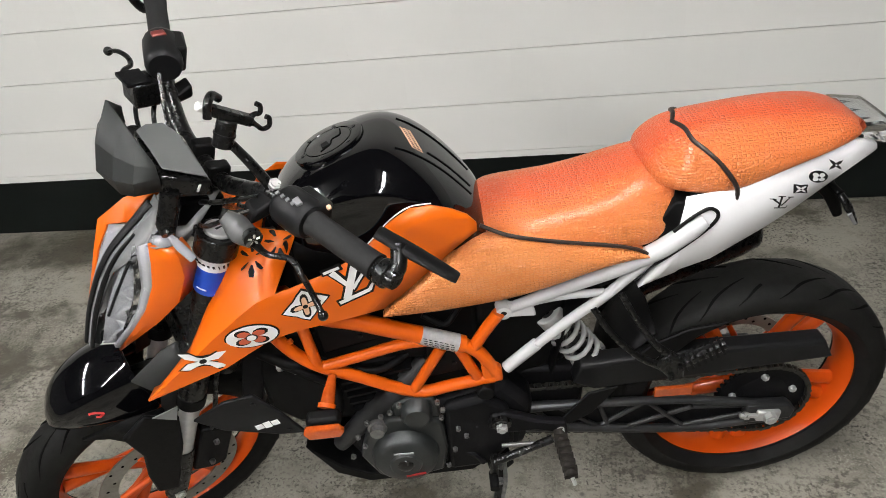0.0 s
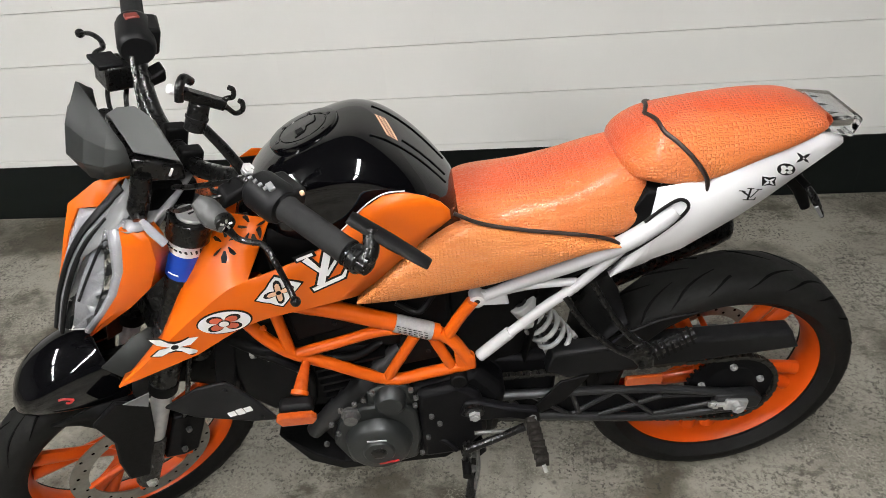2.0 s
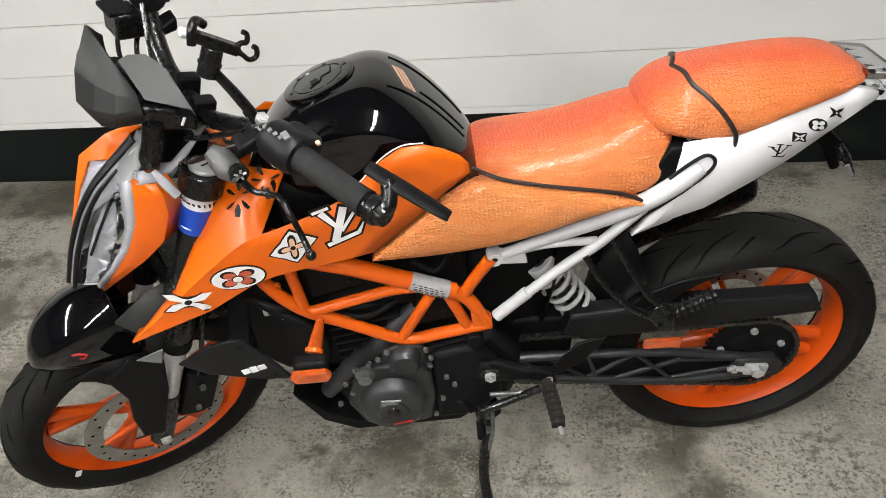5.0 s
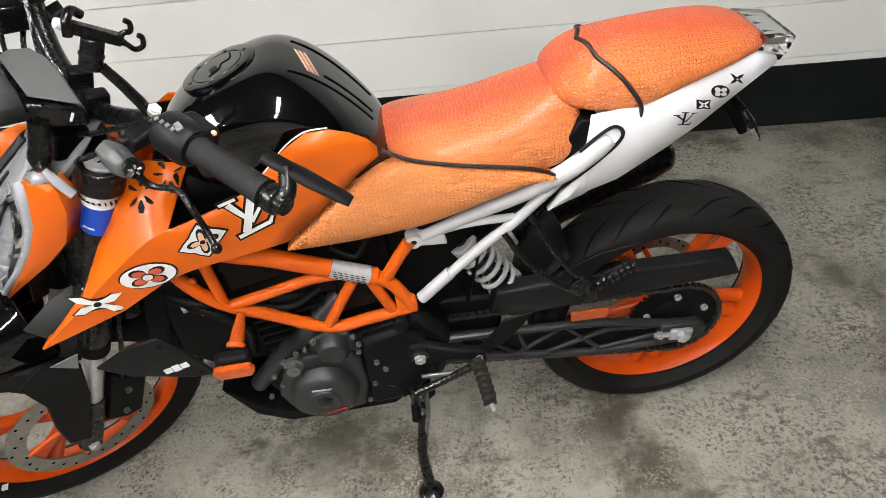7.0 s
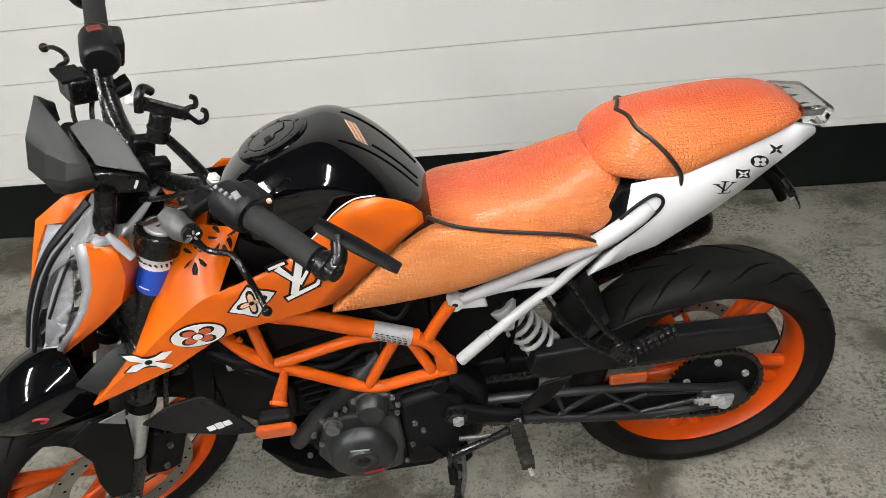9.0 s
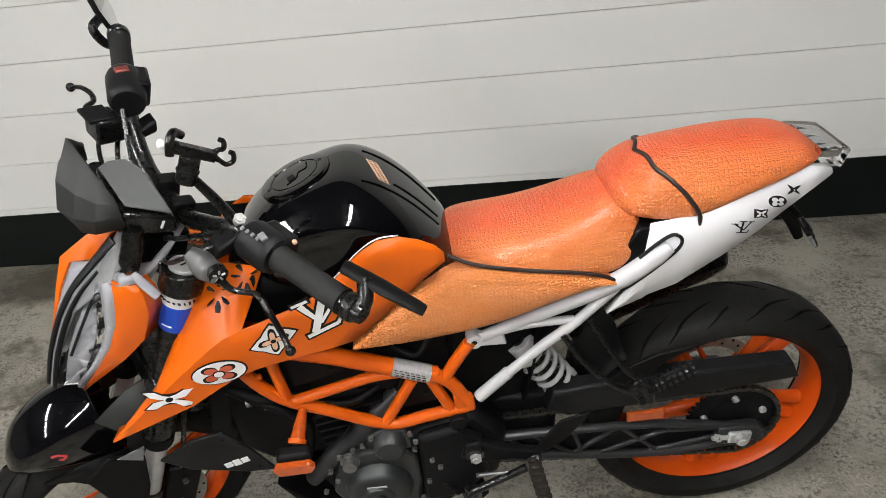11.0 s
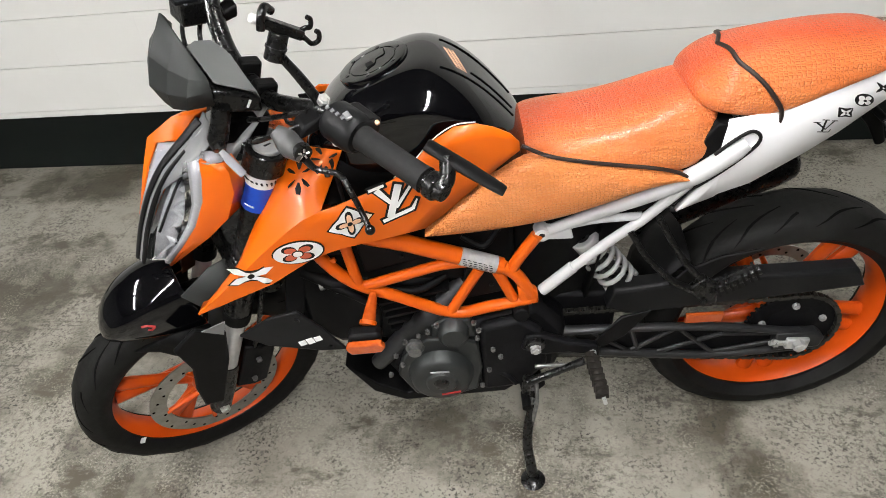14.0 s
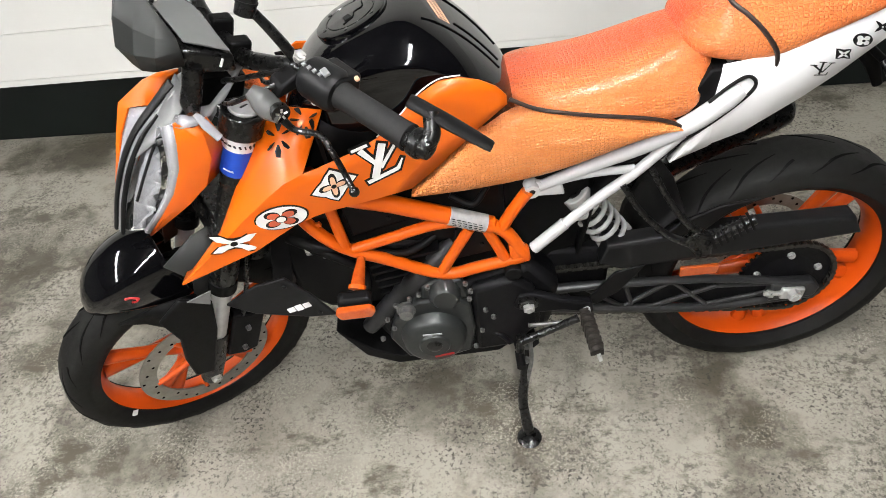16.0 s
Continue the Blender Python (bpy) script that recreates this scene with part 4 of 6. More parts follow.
part("flap_ridge", on_cap(tubed([(-0.010, -0.030, 0.0040), (0.006, -0.016, 0.0042), (0.008, 0.000, 0.0042), (0.022, 0.008, 0.0042), (0.020, 0.030, 0.0040)], 0.0012)), GROOVE, cap)


def drop(ob, x, y):
    """Height of a part's upper surface at x, y."""
    bpy.context.view_layer.update()
    deps = bpy.context.evaluated_depsgraph_get()
    tree = BVHTree.FromObject(ob, deps)
    hit = tree.ray_cast(Vector((x, y, 2.0)), Vector((0, 0, -1)))
    return hit[0].z if hit[0] else -1.0


# raised ribs on the tank's rear slope, and a pale emblem
for y0, y1, x0 in ((-0.055, -0.042, -0.705), (0.055, 0.042, -0.705), (-0.024, -0.018, -0.655)):
    pts = [(x0 + (-0.588 - x0) * k / 5, y0 + (y1 - y0) * k / 5) for k in range(6)]
    part("tank_rib", tubed([(x, y, drop(tank, x, y)) for x, y in pts], 0.0022, segs=8), GLOSS_BLACK, tank)
bm = bmesh.new()
for x in (-0.697, -0.690, -0.683):
    tube(bm, [(x + 0.35 * (0.024 - y), y, drop(tank, x + 0.35 * (0.024 - y), y) + 0.0002) for y in (0.024, 0.006, -0.014, -0.034)], 0.0010, segs=6, flat=0.5)
for k in range(9):
    y = 0.022 - 0.0068 * k
    tube(bm, [(x, y, drop(tank, x, y) + 0.0002) for x in (-0.699 + 0.35 * (0.024 - y), -0.681 + 0.35 * (0.024 - y))], 0.0010 + 0.0005 * (k % 2), segs=6, flat=0.5)
part("tank_emblem", bm, PALE_ORANGE, tank, "pale orange emblem on the tank")


def shroud_y(x, z):
    """How far out the shroud's flat face stands, on the left."""
    return -(0.155 + 0.13 * max(-0.76 - x, 0) - 0.10 * max(x + 0.76, 0)) + 0.10 * max(0.76 - z, 0) * (1 if x > -1.05 else 0.3)


STATIONS = [(-1.200, 0.629, 0.633), (-1.150, 0.644, 0.668), (-1.100, 0.659, 0.708), (-1.050, 0.674, 0.748), (-1.000, 0.697, 0.784), (-0.965, 0.715, 0.806), (-0.930, 0.724, 0.818), (-0.904, 0.728, 0.822), (-0.850, 0.732, 0.836),
            (-0.800, 0.736, 0.855), (-0.760, 0.741, 0.884), (-0.725, 0.766, 0.917), (-0.690, 0.794, 0.936), (-0.655, 0.822, 0.936), (-0.625, 0.846, 0.924), (-0.600, 0.864, 0.908), (-0.586, 0.874, 0.890)]


def side_rows(n):
    return [[Vector((x, shroud_y(x, lo + (hi - lo) * k / n), lo + (hi - lo) * k / n)) for x, lo, hi in STATIONS] for k in range(n + 1)]


def shroud(flip):
    bm = loft(side_rows(4), closed=False)
    # upper facet, folding in towards the fork
    ridge = [(x, shroud_y(x, hi), hi) for x, lo, hi in STATIONS[:5]] + [(-0.965, shroud_y(-0.965, 0.806), 0.806), (-0.930, shroud_y(-0.930, 0.818), 0.818)]
    inner = [(-1.198, -0.200, 0.634), (-1.158, -0.186, 0.668), (-1.111, -0.162, 0.708), (-1.050, -0.140, 0.800), (-0.995, -0.118, 0.876), (-0.948, -0.108, 0.908), (-0.884, -0.116, 0.896)]
    middle = [tuple((a + b) / 2 for a, b in zip(p, q)) for p, q in zip(ridge, inner)]
    loft([ridge, middle, inner], closed=False, bm=bm)
    # lower lip
    low = [(x, shroud_y(x, lo), lo) for x, lo, hi in STATIONS[:11]]
    loft([[(x, y + 0.035, z - 0.004) for x, y, z in low], low], closed=False, bm=bm)
    bmesh.ops.remove_doubles(bm, verts=bm.verts, dist=0.0008)
    if flip:
        for v in bm.verts:
            v.co.y = -v.co.y
            if v.co.x > -0.76:
                v.co.z = min(v.co.z, 0.84)
    bmesh.ops.recalc_face_normals(bm, faces=bm.faces)
    return bm


left_shroud = part("tank_shroud", shroud(False), ORANGE, bike, "angular orange tank shroud with white and black decals", solid=0.004, sharp=18)
part("tank_shroud", shroud(True), ORANGE, bike, "angular orange tank shroud", solid=0.004, sharp=18)
# white pinstripe along the panel's upper edge
part("pinstripe", tubed([(x, shroud_y(x, hi) + 0.004, hi + 0.002) for x, lo, hi in STATIONS[9:14]], 0.0013, segs=6), PAPER, left_shroud)
for s in (-1, 1):
    part("inner_panel", loft([[(-0.99, 0.10 * s, 0.90), (-0.90, 0.10 * s, 0.90), (-0.78, 0.115 * s, 0.90)], [(-0.97, 0.135 * s, 0.80), (-0.88, 0.13 * s, 0.80), (-0.76, 0.13 * s, 0.85)]], closed=False), BLACK, bike, "black inner panel", solid=0.004)


def flat(ob):
    for p in ob.data.polygons:
        p.use_smooth = False
    return ob


def face_out(bm, way):
    """Turns an open sheet so that it faces a given side."""
    if sum((f.normal * f.calc_area() for f in bm.faces), Vector()).dot(Vector(way)) < 0:
        bmesh.ops.reverse_faces(bm, faces=bm.faces[:])
    return bm


def decal(name, outline, material, parent, lift_=0.0012, inset=None):
    """A flat sticker laid on the shroud's left face; outline in x and z."""
    bm = bmesh.new()
    top = [bm.verts.new((x, shroud_y(x, z) - lift_, z)) for x, z in outline]
    bm.faces.new(top)
    bmesh.ops.triangulate(bm, faces=bm.faces[:])
    bmesh.ops.recalc_face_normals(bm, faces=bm.faces)
    return flat(part(name, bm, material, parent, solid=0.0008))


def petals(cx, cz, r, n, turn, fat=0.5, sx=1.0, sz=1.0, shear=0.0):
    """Outline of a flower of n pointed petals."""
    out = []
    for k in range(n * 8):
        w = 2 * math.pi * k / (n * 8)
        c = abs(math.cos(n * w / 2))
        rad = r * (0.22 + 0.78 * c ** (1.0 / fat))
        x, z = rad * math.cos(w + turn) * sx, rad * math.sin(w + turn) * sz
        out.append((cx + x, cz + z + shear * x))
    return out


def ring(cx, cz, rx, rz, shear, n=28):
    return [(cx + rx * math.cos(2 * math.pi * k / n), cz + rz * math.sin(2 * math.pi * k / n) + shear * rx * math.cos(2 * math.pi * k / n)) for k in range(n)]


def kite(cx, cz, rx, rz, shear, pinch=0.62):
    out = []
    for k in range(16):
        w = 2 * math.pi * k / 16
        f = 1.0 - (1 - pinch) * abs(math.sin(2 * w))
        x = rx * math.cos(w) * f
        out.append((cx + x, cz + rz * math.sin(w) * f + shear * x))
    return out


# four stickers along the shroud
def blade(cx, cz, grow):
    """Outline of a four-petalled star with pointed petals, in the shroud's slant."""
    out = []
    for k in range(4):
        w = (0.42, math.pi - 0.42, math.pi + 0.42, -0.42)[k]
        w2 = (math.pi / 2, math.pi, 1.5 * math.pi, 2 * math.pi)[k]
        reach = 0.042 + grow * 1.3
        for f, swell in ((0.30, -0.30), (0.62, -0.24), (1.0, 0.0), (0.70, 0.22), (0.36, 0.30)):
            a = w + swell
            out.append((reach * f * math.cos(a), (reach * f + grow * (1 - f)) * math.sin(a)))
        out.append(((0.007 + grow) * math.cos(w2), (0.006 + grow) * math.sin(w2)))
    return [(cx + u * 1.0 + 0.20 * v, cz + v * 1.12 - 0.20 * u) for u, v in out]


star = decal("star_decal", blade(-1.080, 0.704, 0.0045), INK, left_shroud, 0.0020)
decal("star_fill", blade(-1.080, 0.704, 0.0), PAPER, star, 0.0034)
decal("star_heart", ring(-1.080, 0.705, 0.0065, 0.005, 0.1), INK, star, 0.0046)
disc_ = decal("round_decal", ring(-0.988, 0.738, 0.0470, 0.0275, 0.02), INK, left_shroud, 0.0010)
decal("round_fill", ring(-0.988, 0.738, 0.0440, 0.0248, 0.02), PAPER, disc_, 0.0022)
decal("flower", petals(-0.988, 0.738, 0.0325, 4, 0.70, 1.5, 1.1, 0.70, 0.02), INK, disc_, 0.0032)
decal("flower_fill", petals(-0.988, 0.738, 0.0268, 4, 0.70, 1.3, 1.1, 0.70, 0.02), CORAL, disc_, 0.0042)
decal("flower_rim", ring(-0.988, 0.738, 0.0105, 0.0078, 0.02), INK, disc_, 0.0052)
decal("flower_heart", ring(-0.988, 0.738, 0.008, 0.006, 0.02), PAPER, disc_, 0.0062)
dia = decal("diamond_decal", kite(-0.886, 0.784, 0.0440, 0.0370, 0.25, 0.66), INK, left_shroud, 0.0010)
decal("diamond_fill", kite(-0.886, 0.784, 0.0395, 0.0325, 0.25, 0.66), PAPER, dia, 0.0022)
decal("diamond_flower", petals(-0.886, 0.784, 0.0270, 4, 0.0, 0.62, 1.0, 0.95, 0.2), INK, dia, 0.0032)
decal("diamond_flower_fill", petals(-0.886, 0.784, 0.0205, 4, 0.0, 0.42, 1.0, 0.95, 0.2), PALE_ORANGE, dia, 0.0042)
decal("diamond_heart", ring(-0.886, 0.784, 0.0045, 0.0038, 0.1), INK, dia, 0.0052)


def strokes(name, lines, cx, cz, size, material, parent, lift_, grow=0.0):
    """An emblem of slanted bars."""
    bm = bmesh.new()
    for x0, z0, x1, z1, w0, w1 in lines:
        d = Vector((x1 - x0, z1 - z0)).normalized()
        n = Vector((-d.y, d.x))
        a, b = Vector((x0, z0)) - d * grow, Vector((x1, z1)) + d * grow
        quad = [a + n * (w0 + grow), b + n * (w1 + grow), b - n * (w1 + grow), a - n * (w0 + grow)]
        vs = []
        for q in quad:
            x, z = cx + q.x * size, cz + q.y * size
            vs.append(bm.verts.new((x, shroud_y(x, z) - lift_, z)))
        bm.faces.new(vs)
        lift_ += 0.00012
    bmesh.ops.recalc_face_normals(bm, faces=bm.faces)
    return flat(part(name, bm, material, parent, solid=0.0006))


EMBLEM = [(-0.55, 0.42, -0.05, -0.30, 0.10, 0.05), (-0.05, -0.30, 0.62, 0.62, 0.05, 0.04), (-0.78, 0.44, -0.30, 0.56, 0.045, 0.045), (0.40, 0.56, 0.82, 0.66, 0.04, 0.04), (0.12, 0.52, -0.28, -0.62, 0.11, 0.11), (-0.52, -0.74, 0.42, -0.44, 0.06, 0.06), (0.42, -0.44, 0.60, -0.10, 0.06, 0.02)]
emb = strokes("emblem_decal", EMBLEM, -0.800, 0.818, 0.057, INK, left_shroud, 0.0010, 0.07)
strokes("emblem_fill", EMBLEM, -0.800, 0.818, 0.057, PAPER, emb, 0.0026)

# dark drops punched in the shroud's inner facet
for cx_, cy_, n_ in ((-0.914, -0.124, 7), (-0.962, -0.136, 6)):
    for k in range(n_):
        a = 2 * math.pi * k / n_ + 0.3
        d = Vector((math.cos(a), math.sin(a) * 0.8))
        rows_ = [(cx_ + d.x * f, cy_ + d.y * f) for f in (0.008, 0.016, 0.023)]
        pts = [(x, y, drop(left_shroud, x, y) + 0.0004) for x, y in rows_]
        if min(z for x, y, z in pts) < 0.7:
            continue
        part("drop_decal", tubed(pts, [0.0018, 0.0060, 0.0042], segs=8, n=3, flat=0.2), INK, left_shroud)

# ---- frame ----
FY = 0.13
NODES = {"a": (-0.967, 0.673), "b": (-0.917, 0.604), "c": (-0.838, 0.557), "d": (-0.735, 0.499), "e": (-0.576, 0.519), "f": (-0.803, 0.693), "g": (-0.628, 0.615), "h": (-0.565, 0.549), "i": (-0.563, 0.689)}
for s in (-1, 1):
    y = FY * s
    bm = tubed([(-1.02, 0.085 * s, 0.74), (-0.967, y, 0.673), (-0.917, y, 0.604), (-0.838, y, 0.557), (-0.735, y, 0.499), (-0.66, y, 0.506), (-0.576, y, 0.519)], 0.0125, n=4)
    trellis = part("trellis_frame", bm, FRAME_ORANGE, bike, "orange tubular trellis frame")
    for pts, r in (([(-0.99, 0.08 * s, 0.80), (-0.90, y, 0.735), (-0.803, y, 0.692), (-0.628, y, 0.613)], 0.017), ([(-0.918, y, 0.705), (-0.910, y, 0.60)], 0.011), ([(-0.905, y, 0.592), (-0.82, y, 0.612), (-0.743, y, 0.630), (-0.675, y, 0.632)], 0.011),
                   ([(-0.738, y, 0.503), (-0.671, y, 0.612)], 0.011), ([(-0.640, y, 0.605), (-0.610, y, 0.522)], 0.011), ([(-0.612, y, 0.602), (-0.588, y, 0.642), (-0.560, y, 0.682)], 0.0120), ([(-0.628, y, 0.613), (-0.600, y, 0.585), (-0.574, y, 0.53)], 0.013)):
        part("frame_tube", tubed(pts, r, n=4), FRAME_ORANGE, trellis)
    part("gusset", prism([(-0.602, 0.560), (-0.580, 0.560), (-0.562, 0.545), (-0.560, 0.512), (-0.598, 0.508)], y - 0.010, y + 0.010), FRAME_ORANGE, trellis, bevel=0.005)
    part("frame_bolt", bar((-0.597, y - 0.024, 0.494), (-0.597, y + 0.024, 0.494), 0.017, segs=20), BLACK, trellis, bevel=0.003)
    part("frame_eye", lathe([(0.006, -0.014), (0.014, -0.014), (0.014, 0.014), (0.006, 0.014)], (-0.551, y * 0.9, 0.679), segs=20, closed=True), TUBE_WHITE, trellis)
    part("eye_bolt", bar((-0.551, y * 0.9 - 0.012, 0.679), (-0.551, y * 0.9 + 0.012, 0.679), 0.0075, segs=16), INK, trellis)
    if s < 0:
        lab = part("frame_label", tubed([(-0.706, y - 0.002, 0.650), (-0.640, y - 0.002, 0.620)], 0.0178, segs=24), FOIL, trellis, "silver type label wrapped round the frame tube")
        bm = bmesh.new()
        for k in range(4):
            for j in range(6):
                box((-0.698 + j * 0.0095 + 0.001 * (k % 2), y - 0.0205 + 0.0012 * abs(k - 1.5), 0.6545 - j * 0.0045 - k * 0.005), (0.007, 0.0006, 0.0014), (0, 24, 0), bm=bm)
        part("label_bars", bm, GRAPHITE, lab)
        bm = bmesh.new()
        for k in range(3):
            box((-0.948 + 0.001 * k, y - 0.003, 0.668 - 0.016 * k), (0.014, 0.006, 0.009), (0, -20, 0), bm=bm)
        part("frame_lettering", bm, FRAME_ORANGE, trellis)

# dark masses behind the trellis: airbox, throttle body, cylinder
part("airbox", loft([[(x, s_ * w, z) for s_, z in ((-1, lo), (-1, hi), (1, hi), (1, lo))] for x, lo, hi, w in ((-0.97, 0.62, 0.80, 0.07), (-0.88, 0.58, 0.80, 0.10), (-0.72, 0.56, 0.78, 0.105), (-0.60, 0.56, 0.74, 0.09))]), BLACK, bike, "black plastic airbox behind the frame", bevel=0.01)
for outline in ([(-0.900, 0.690), (-0.815, 0.688), (-0.745, 0.650), (-0.895, 0.615)], [(-0.700, 0.600), (-0.650, 0.606), (-0.622, 0.535), (-0.715, 0.520)]):
    p_ = part("side_insert", prism(outline, -0.118, -0.106), BLACK, bike, "black plastic frame insert", bevel=0.003)
    bolt("insert_screw", (sum(x for x, z in outline) / 4 + 0.02, -0.118, sum(z for x, z in outline) / 4 - 0.01), 0.005, p_, GRAPHITE, 0.003)
part("cylinder", loft([[(x0 - 0.06, y, z0), (x0 + 0.06, y, z0 + 0.02), (x0 + 0.035, y, z0 + 0.16), (x0 - 0.075, y, z0 + 0.14)] for x0, z0, y in ((-0.79, 0.42, -0.10), (-0.79, 0.42, 0.10))]), DARK, bike, "dark finned engine cylinder", bevel=0.012)
bm = bmesh.new()
for k in range(5):
    box((-0.80 - 0.002 * k, 0, 0.455 + 0.020 * k), (0.145, 0.23, 0.006), (0, -10, 0), bm=bm)
part("cooling_fin", bm, DARK, bike)
part("intake_pipe", tubed([(-0.915, -0.115, 0.345), (-0.85, -0.115, 0.415), (-0.78, -0.112, 0.482), (-0.70, -0.10, 0.555)], [0.018, 0.023, 0.025, 0.020], n=5), SWING, bike, "dark grey diagonal engine strut")
for pts, r in (([(-0.98, -0.12, 0.60), (-0.93, -0.13, 0.575), (-0.89, -0.12, 0.52), (-0.90, -0.11, 0.44)], 0.009), ([(-1.02, -0.10, 0.62), (-0.96, -0.12, 0.60), (-0.90, -0.10, 0.58)], 0.014), ([(-0.88, -0.11, 0.57), (-0.80, -0.12, 0.56), (-0.74, -0.10, 0.575)], 0.008), ([(-0.70, -0.11, 0.68), (-0.66, -0.12, 0.66), (-0.63, -0.11, 0.69)], 0.006)):
    part("hose", tubed(pts, r, segs=10), BLACK, bike)
for x, z in ((-0.985, 0.598), (-0.955, 0.585)):
    part("hose_clip", lathe([(0.013, -0.004), (0.0165, -0.004), (0.0165, 0.004), (0.013, 0.004)], (x, -0.113, z), axis="x", segs=20, closed=True), STEEL, bike)

# ---- engine ----
eng = part("engine_case", loft([[(-0.90, y, 0.36), (-0.86, y, 0.27), (-0.78, y, 0.235), (-0.62, y, 0.24), (-0.52, y, 0.30), (-0.50, y, 0.42), (-0.56, y, 0.50), (-0.66, y, 0.46), (-0.82, y, 0.46)] for y in (-0.13, 0.14)]), DARK, bike, "dark engine crankcase", bevel=0.02)
cov = part("alternator_cover", lathe([(0.005, -0.052), (0.030, -0.052), (0.034, -0.047), (0.054, -0.045), (0.064, -0.038), (0.070, -0.018), (0.074, -0.012), (0.074, 0.0)], (-0.775, -0.135, 0.340), segs=56), ENGINE, eng, "round grey alternator cover")
part("cover_plug", lathe([(0.003, -0.006), (0.010, -0.006), (0.016, -0.003), (0.017, 0.0)], (-0.775, -0.186, 0.342), segs=24), SATIN, cov)
part("cover_bars", box((-0.775, -0.1845, 0.378), (0.040, 0.002, 0.0034), (0, 2, 0)), LAMP_WHITE, cov)
part("cover_red_bars", box((-0.758, -0.1835, 0.305), (0.042, 0.002, 0.0045), (0, -8, 0)), RED, cov)
part("case_flange", loft([[(-0.85, y, 0.40), (-0.87, y, 0.34), (-0.84, y, 0.27), (-0.77, y, 0.250), (-0.70, y, 0.27), (-0.685, y, 0.34), (-0.69, y, 0.42), (-0.72, y, 0.445), (-0.80, y, 0.445)] for y in (-0.152, -0.125)]), ENGINE, eng, "grey cast cover flange", bevel=0.006)
up_ = part("starter_cover", lathe([(0.004, -0.028), (0.024, -0.028), (0.031, -0.021), (0.033, 0.0)], (-0.738, -0.14, 0.458), segs=36), ENGINE, eng, "small round grey cover")
part("upper_flange", prism([(-0.79, 0.43), (-0.785, 0.475), (-0.745, 0.492), (-0.70, 0.486), (-0.69, 0.43)], -0.142, -0.12), ENGINE, eng, bevel=0.006)
part("oil_filler", lathe([(0.003, -0.022), (0.014, -0.022), (0.016, -0.010), (0.020, -0.008), (0.020, 0.0)], (-0.822, -0.145, 0.425), segs=24), BOLT_DARK, eng, "grey metal oil filler plug")
for x, z in ((-0.79, 0.470), (-0.77, 0.488), (-0.694, 0.486), (-0.686, 0.462), (-0.690, 0.44), (-0.865, 0.405), (-0.855, 0.375), (-0.84, 0.445), (-0.66, 0.40), (-0.645, 0.375), (-0.885, 0.345), (-0.672, 0.335), (-0.69, 0.285), (-0.81, 0.46)):
    bolt("case_bolt", (x, -0.150, z), 0.0058, eng, BOLT_DARK, 0.007)
part("gearbox_cover", prism([(-0.685, 0.46), (-0.60, 0.48), (-0.555, 0.44), (-0.545, 0.33), (-0.60, 0.265), (-0.69, 0.26)], -0.150, -0.12), DARK, eng, "dark sprocket cover", bevel=0.012)
part("belly_pan", loft([[(-0.985, y, 0.366), (-0.975, y, 0.345), (-0.935, y, 0.270), (-0.868, y, 0.230), (-0.64, y, 0.235), (-0.56, y, 0.30), (-0.64, y, 0.262), (-0.862, y, 0.256), (-0.918, y, 0.290)] for y in (-0.135, 0.135)]), BLACK, bike, "black belly pan under the engine", bevel=0.006)
part("exhaust_header", tubed([(-0.88, 0.02, 0.55), (-0.95, 0.03, 0.46), (-0.90, 0.05, 0.30), (-0.75, 0.08, 0.22), (-0.55, 0.12, 0.24), (-0.40, 0.14, 0.34)], 0.021, n=5), DARK, bike, "dark exhaust header pipe")
part("silencer", tubed([(-0.32, 0.14, 0.45), (-0.18, 0.15, 0.52), (-0.02, 0.155, 0.578), (0.030, 0.155, 0.590), (0.046, 0.155, 0.594)], [0.045, 0.052, 0.050, 0.040, 0.018], n=4, segs=20), SATIN, bike, "black exhaust silencer below the tail")

# radiator and its side shroud with a white emblem
part("radiator", box((-1.05, 0, 0.56), (0.04, 0.22, 0.22), (0, 14, 0)), DARK, bike, "black radiator behind the front wheel", bevel=0.004)
rad = part("radiator_shroud", prism([(-1.160, 0.520), (-1.090, 0.562), (-1.030, 0.574), (-0.990, 0.520), (-0.955, 0.456), (-1.005, 0.458), (-1.110, 0.486)], -0.180, -0.172), GRAPHITE, bike, "matte dark radiator side shroud", bevel=0.003)
bm = bmesh.new()
for k in range(3):
    box((-1.038 + k * 0.0165, -0.1815, 0.488 + k * 0.0045), (0.0145, 0.0015, 0.012 + 0.003 * (k % 2)), (0, -16, 0), bm=bm)
part("white_emblem", bm, PAPER, rad)
rad.matrix_basis = Matrix.Translation((0, 0, 0.012))
bolt("shroud_screw", (-1.035, -0.180, 0.552), 0.006, rad, GRAPHITE, 0.003)
bolt("shroud_screw", (-0.985, -0.180, 0.470), 0.005, rad, GRAPHITE, 0.003)
part("radiator_fan", loft([[(x, y, z) for y, z in ((-w, lo), (-w, hi), (w, hi), (w, lo))] for x, lo, hi, w in ((-1.04, 0.46, 0.67, 0.105), (-0.98, 0.42, 0.68, 0.115), (-0.86, 0.40, 0.66, 0.10))]), BLACK, bike, "black radiator fan housing", bevel=0.012)
part("battery_box", loft([[(x, y, z) for y, z in ((-w, lo), (-w, hi), (w, hi), (w, lo))] for x, lo, hi, w in ((-0.60, 0.42, 0.74, 0.085), (-0.50, 0.44, 0.70, 0.06), (-0.42, 0.46, 0.66, 0.05))]), BLACK, bike, "black battery and electrics box", bevel=0.012)
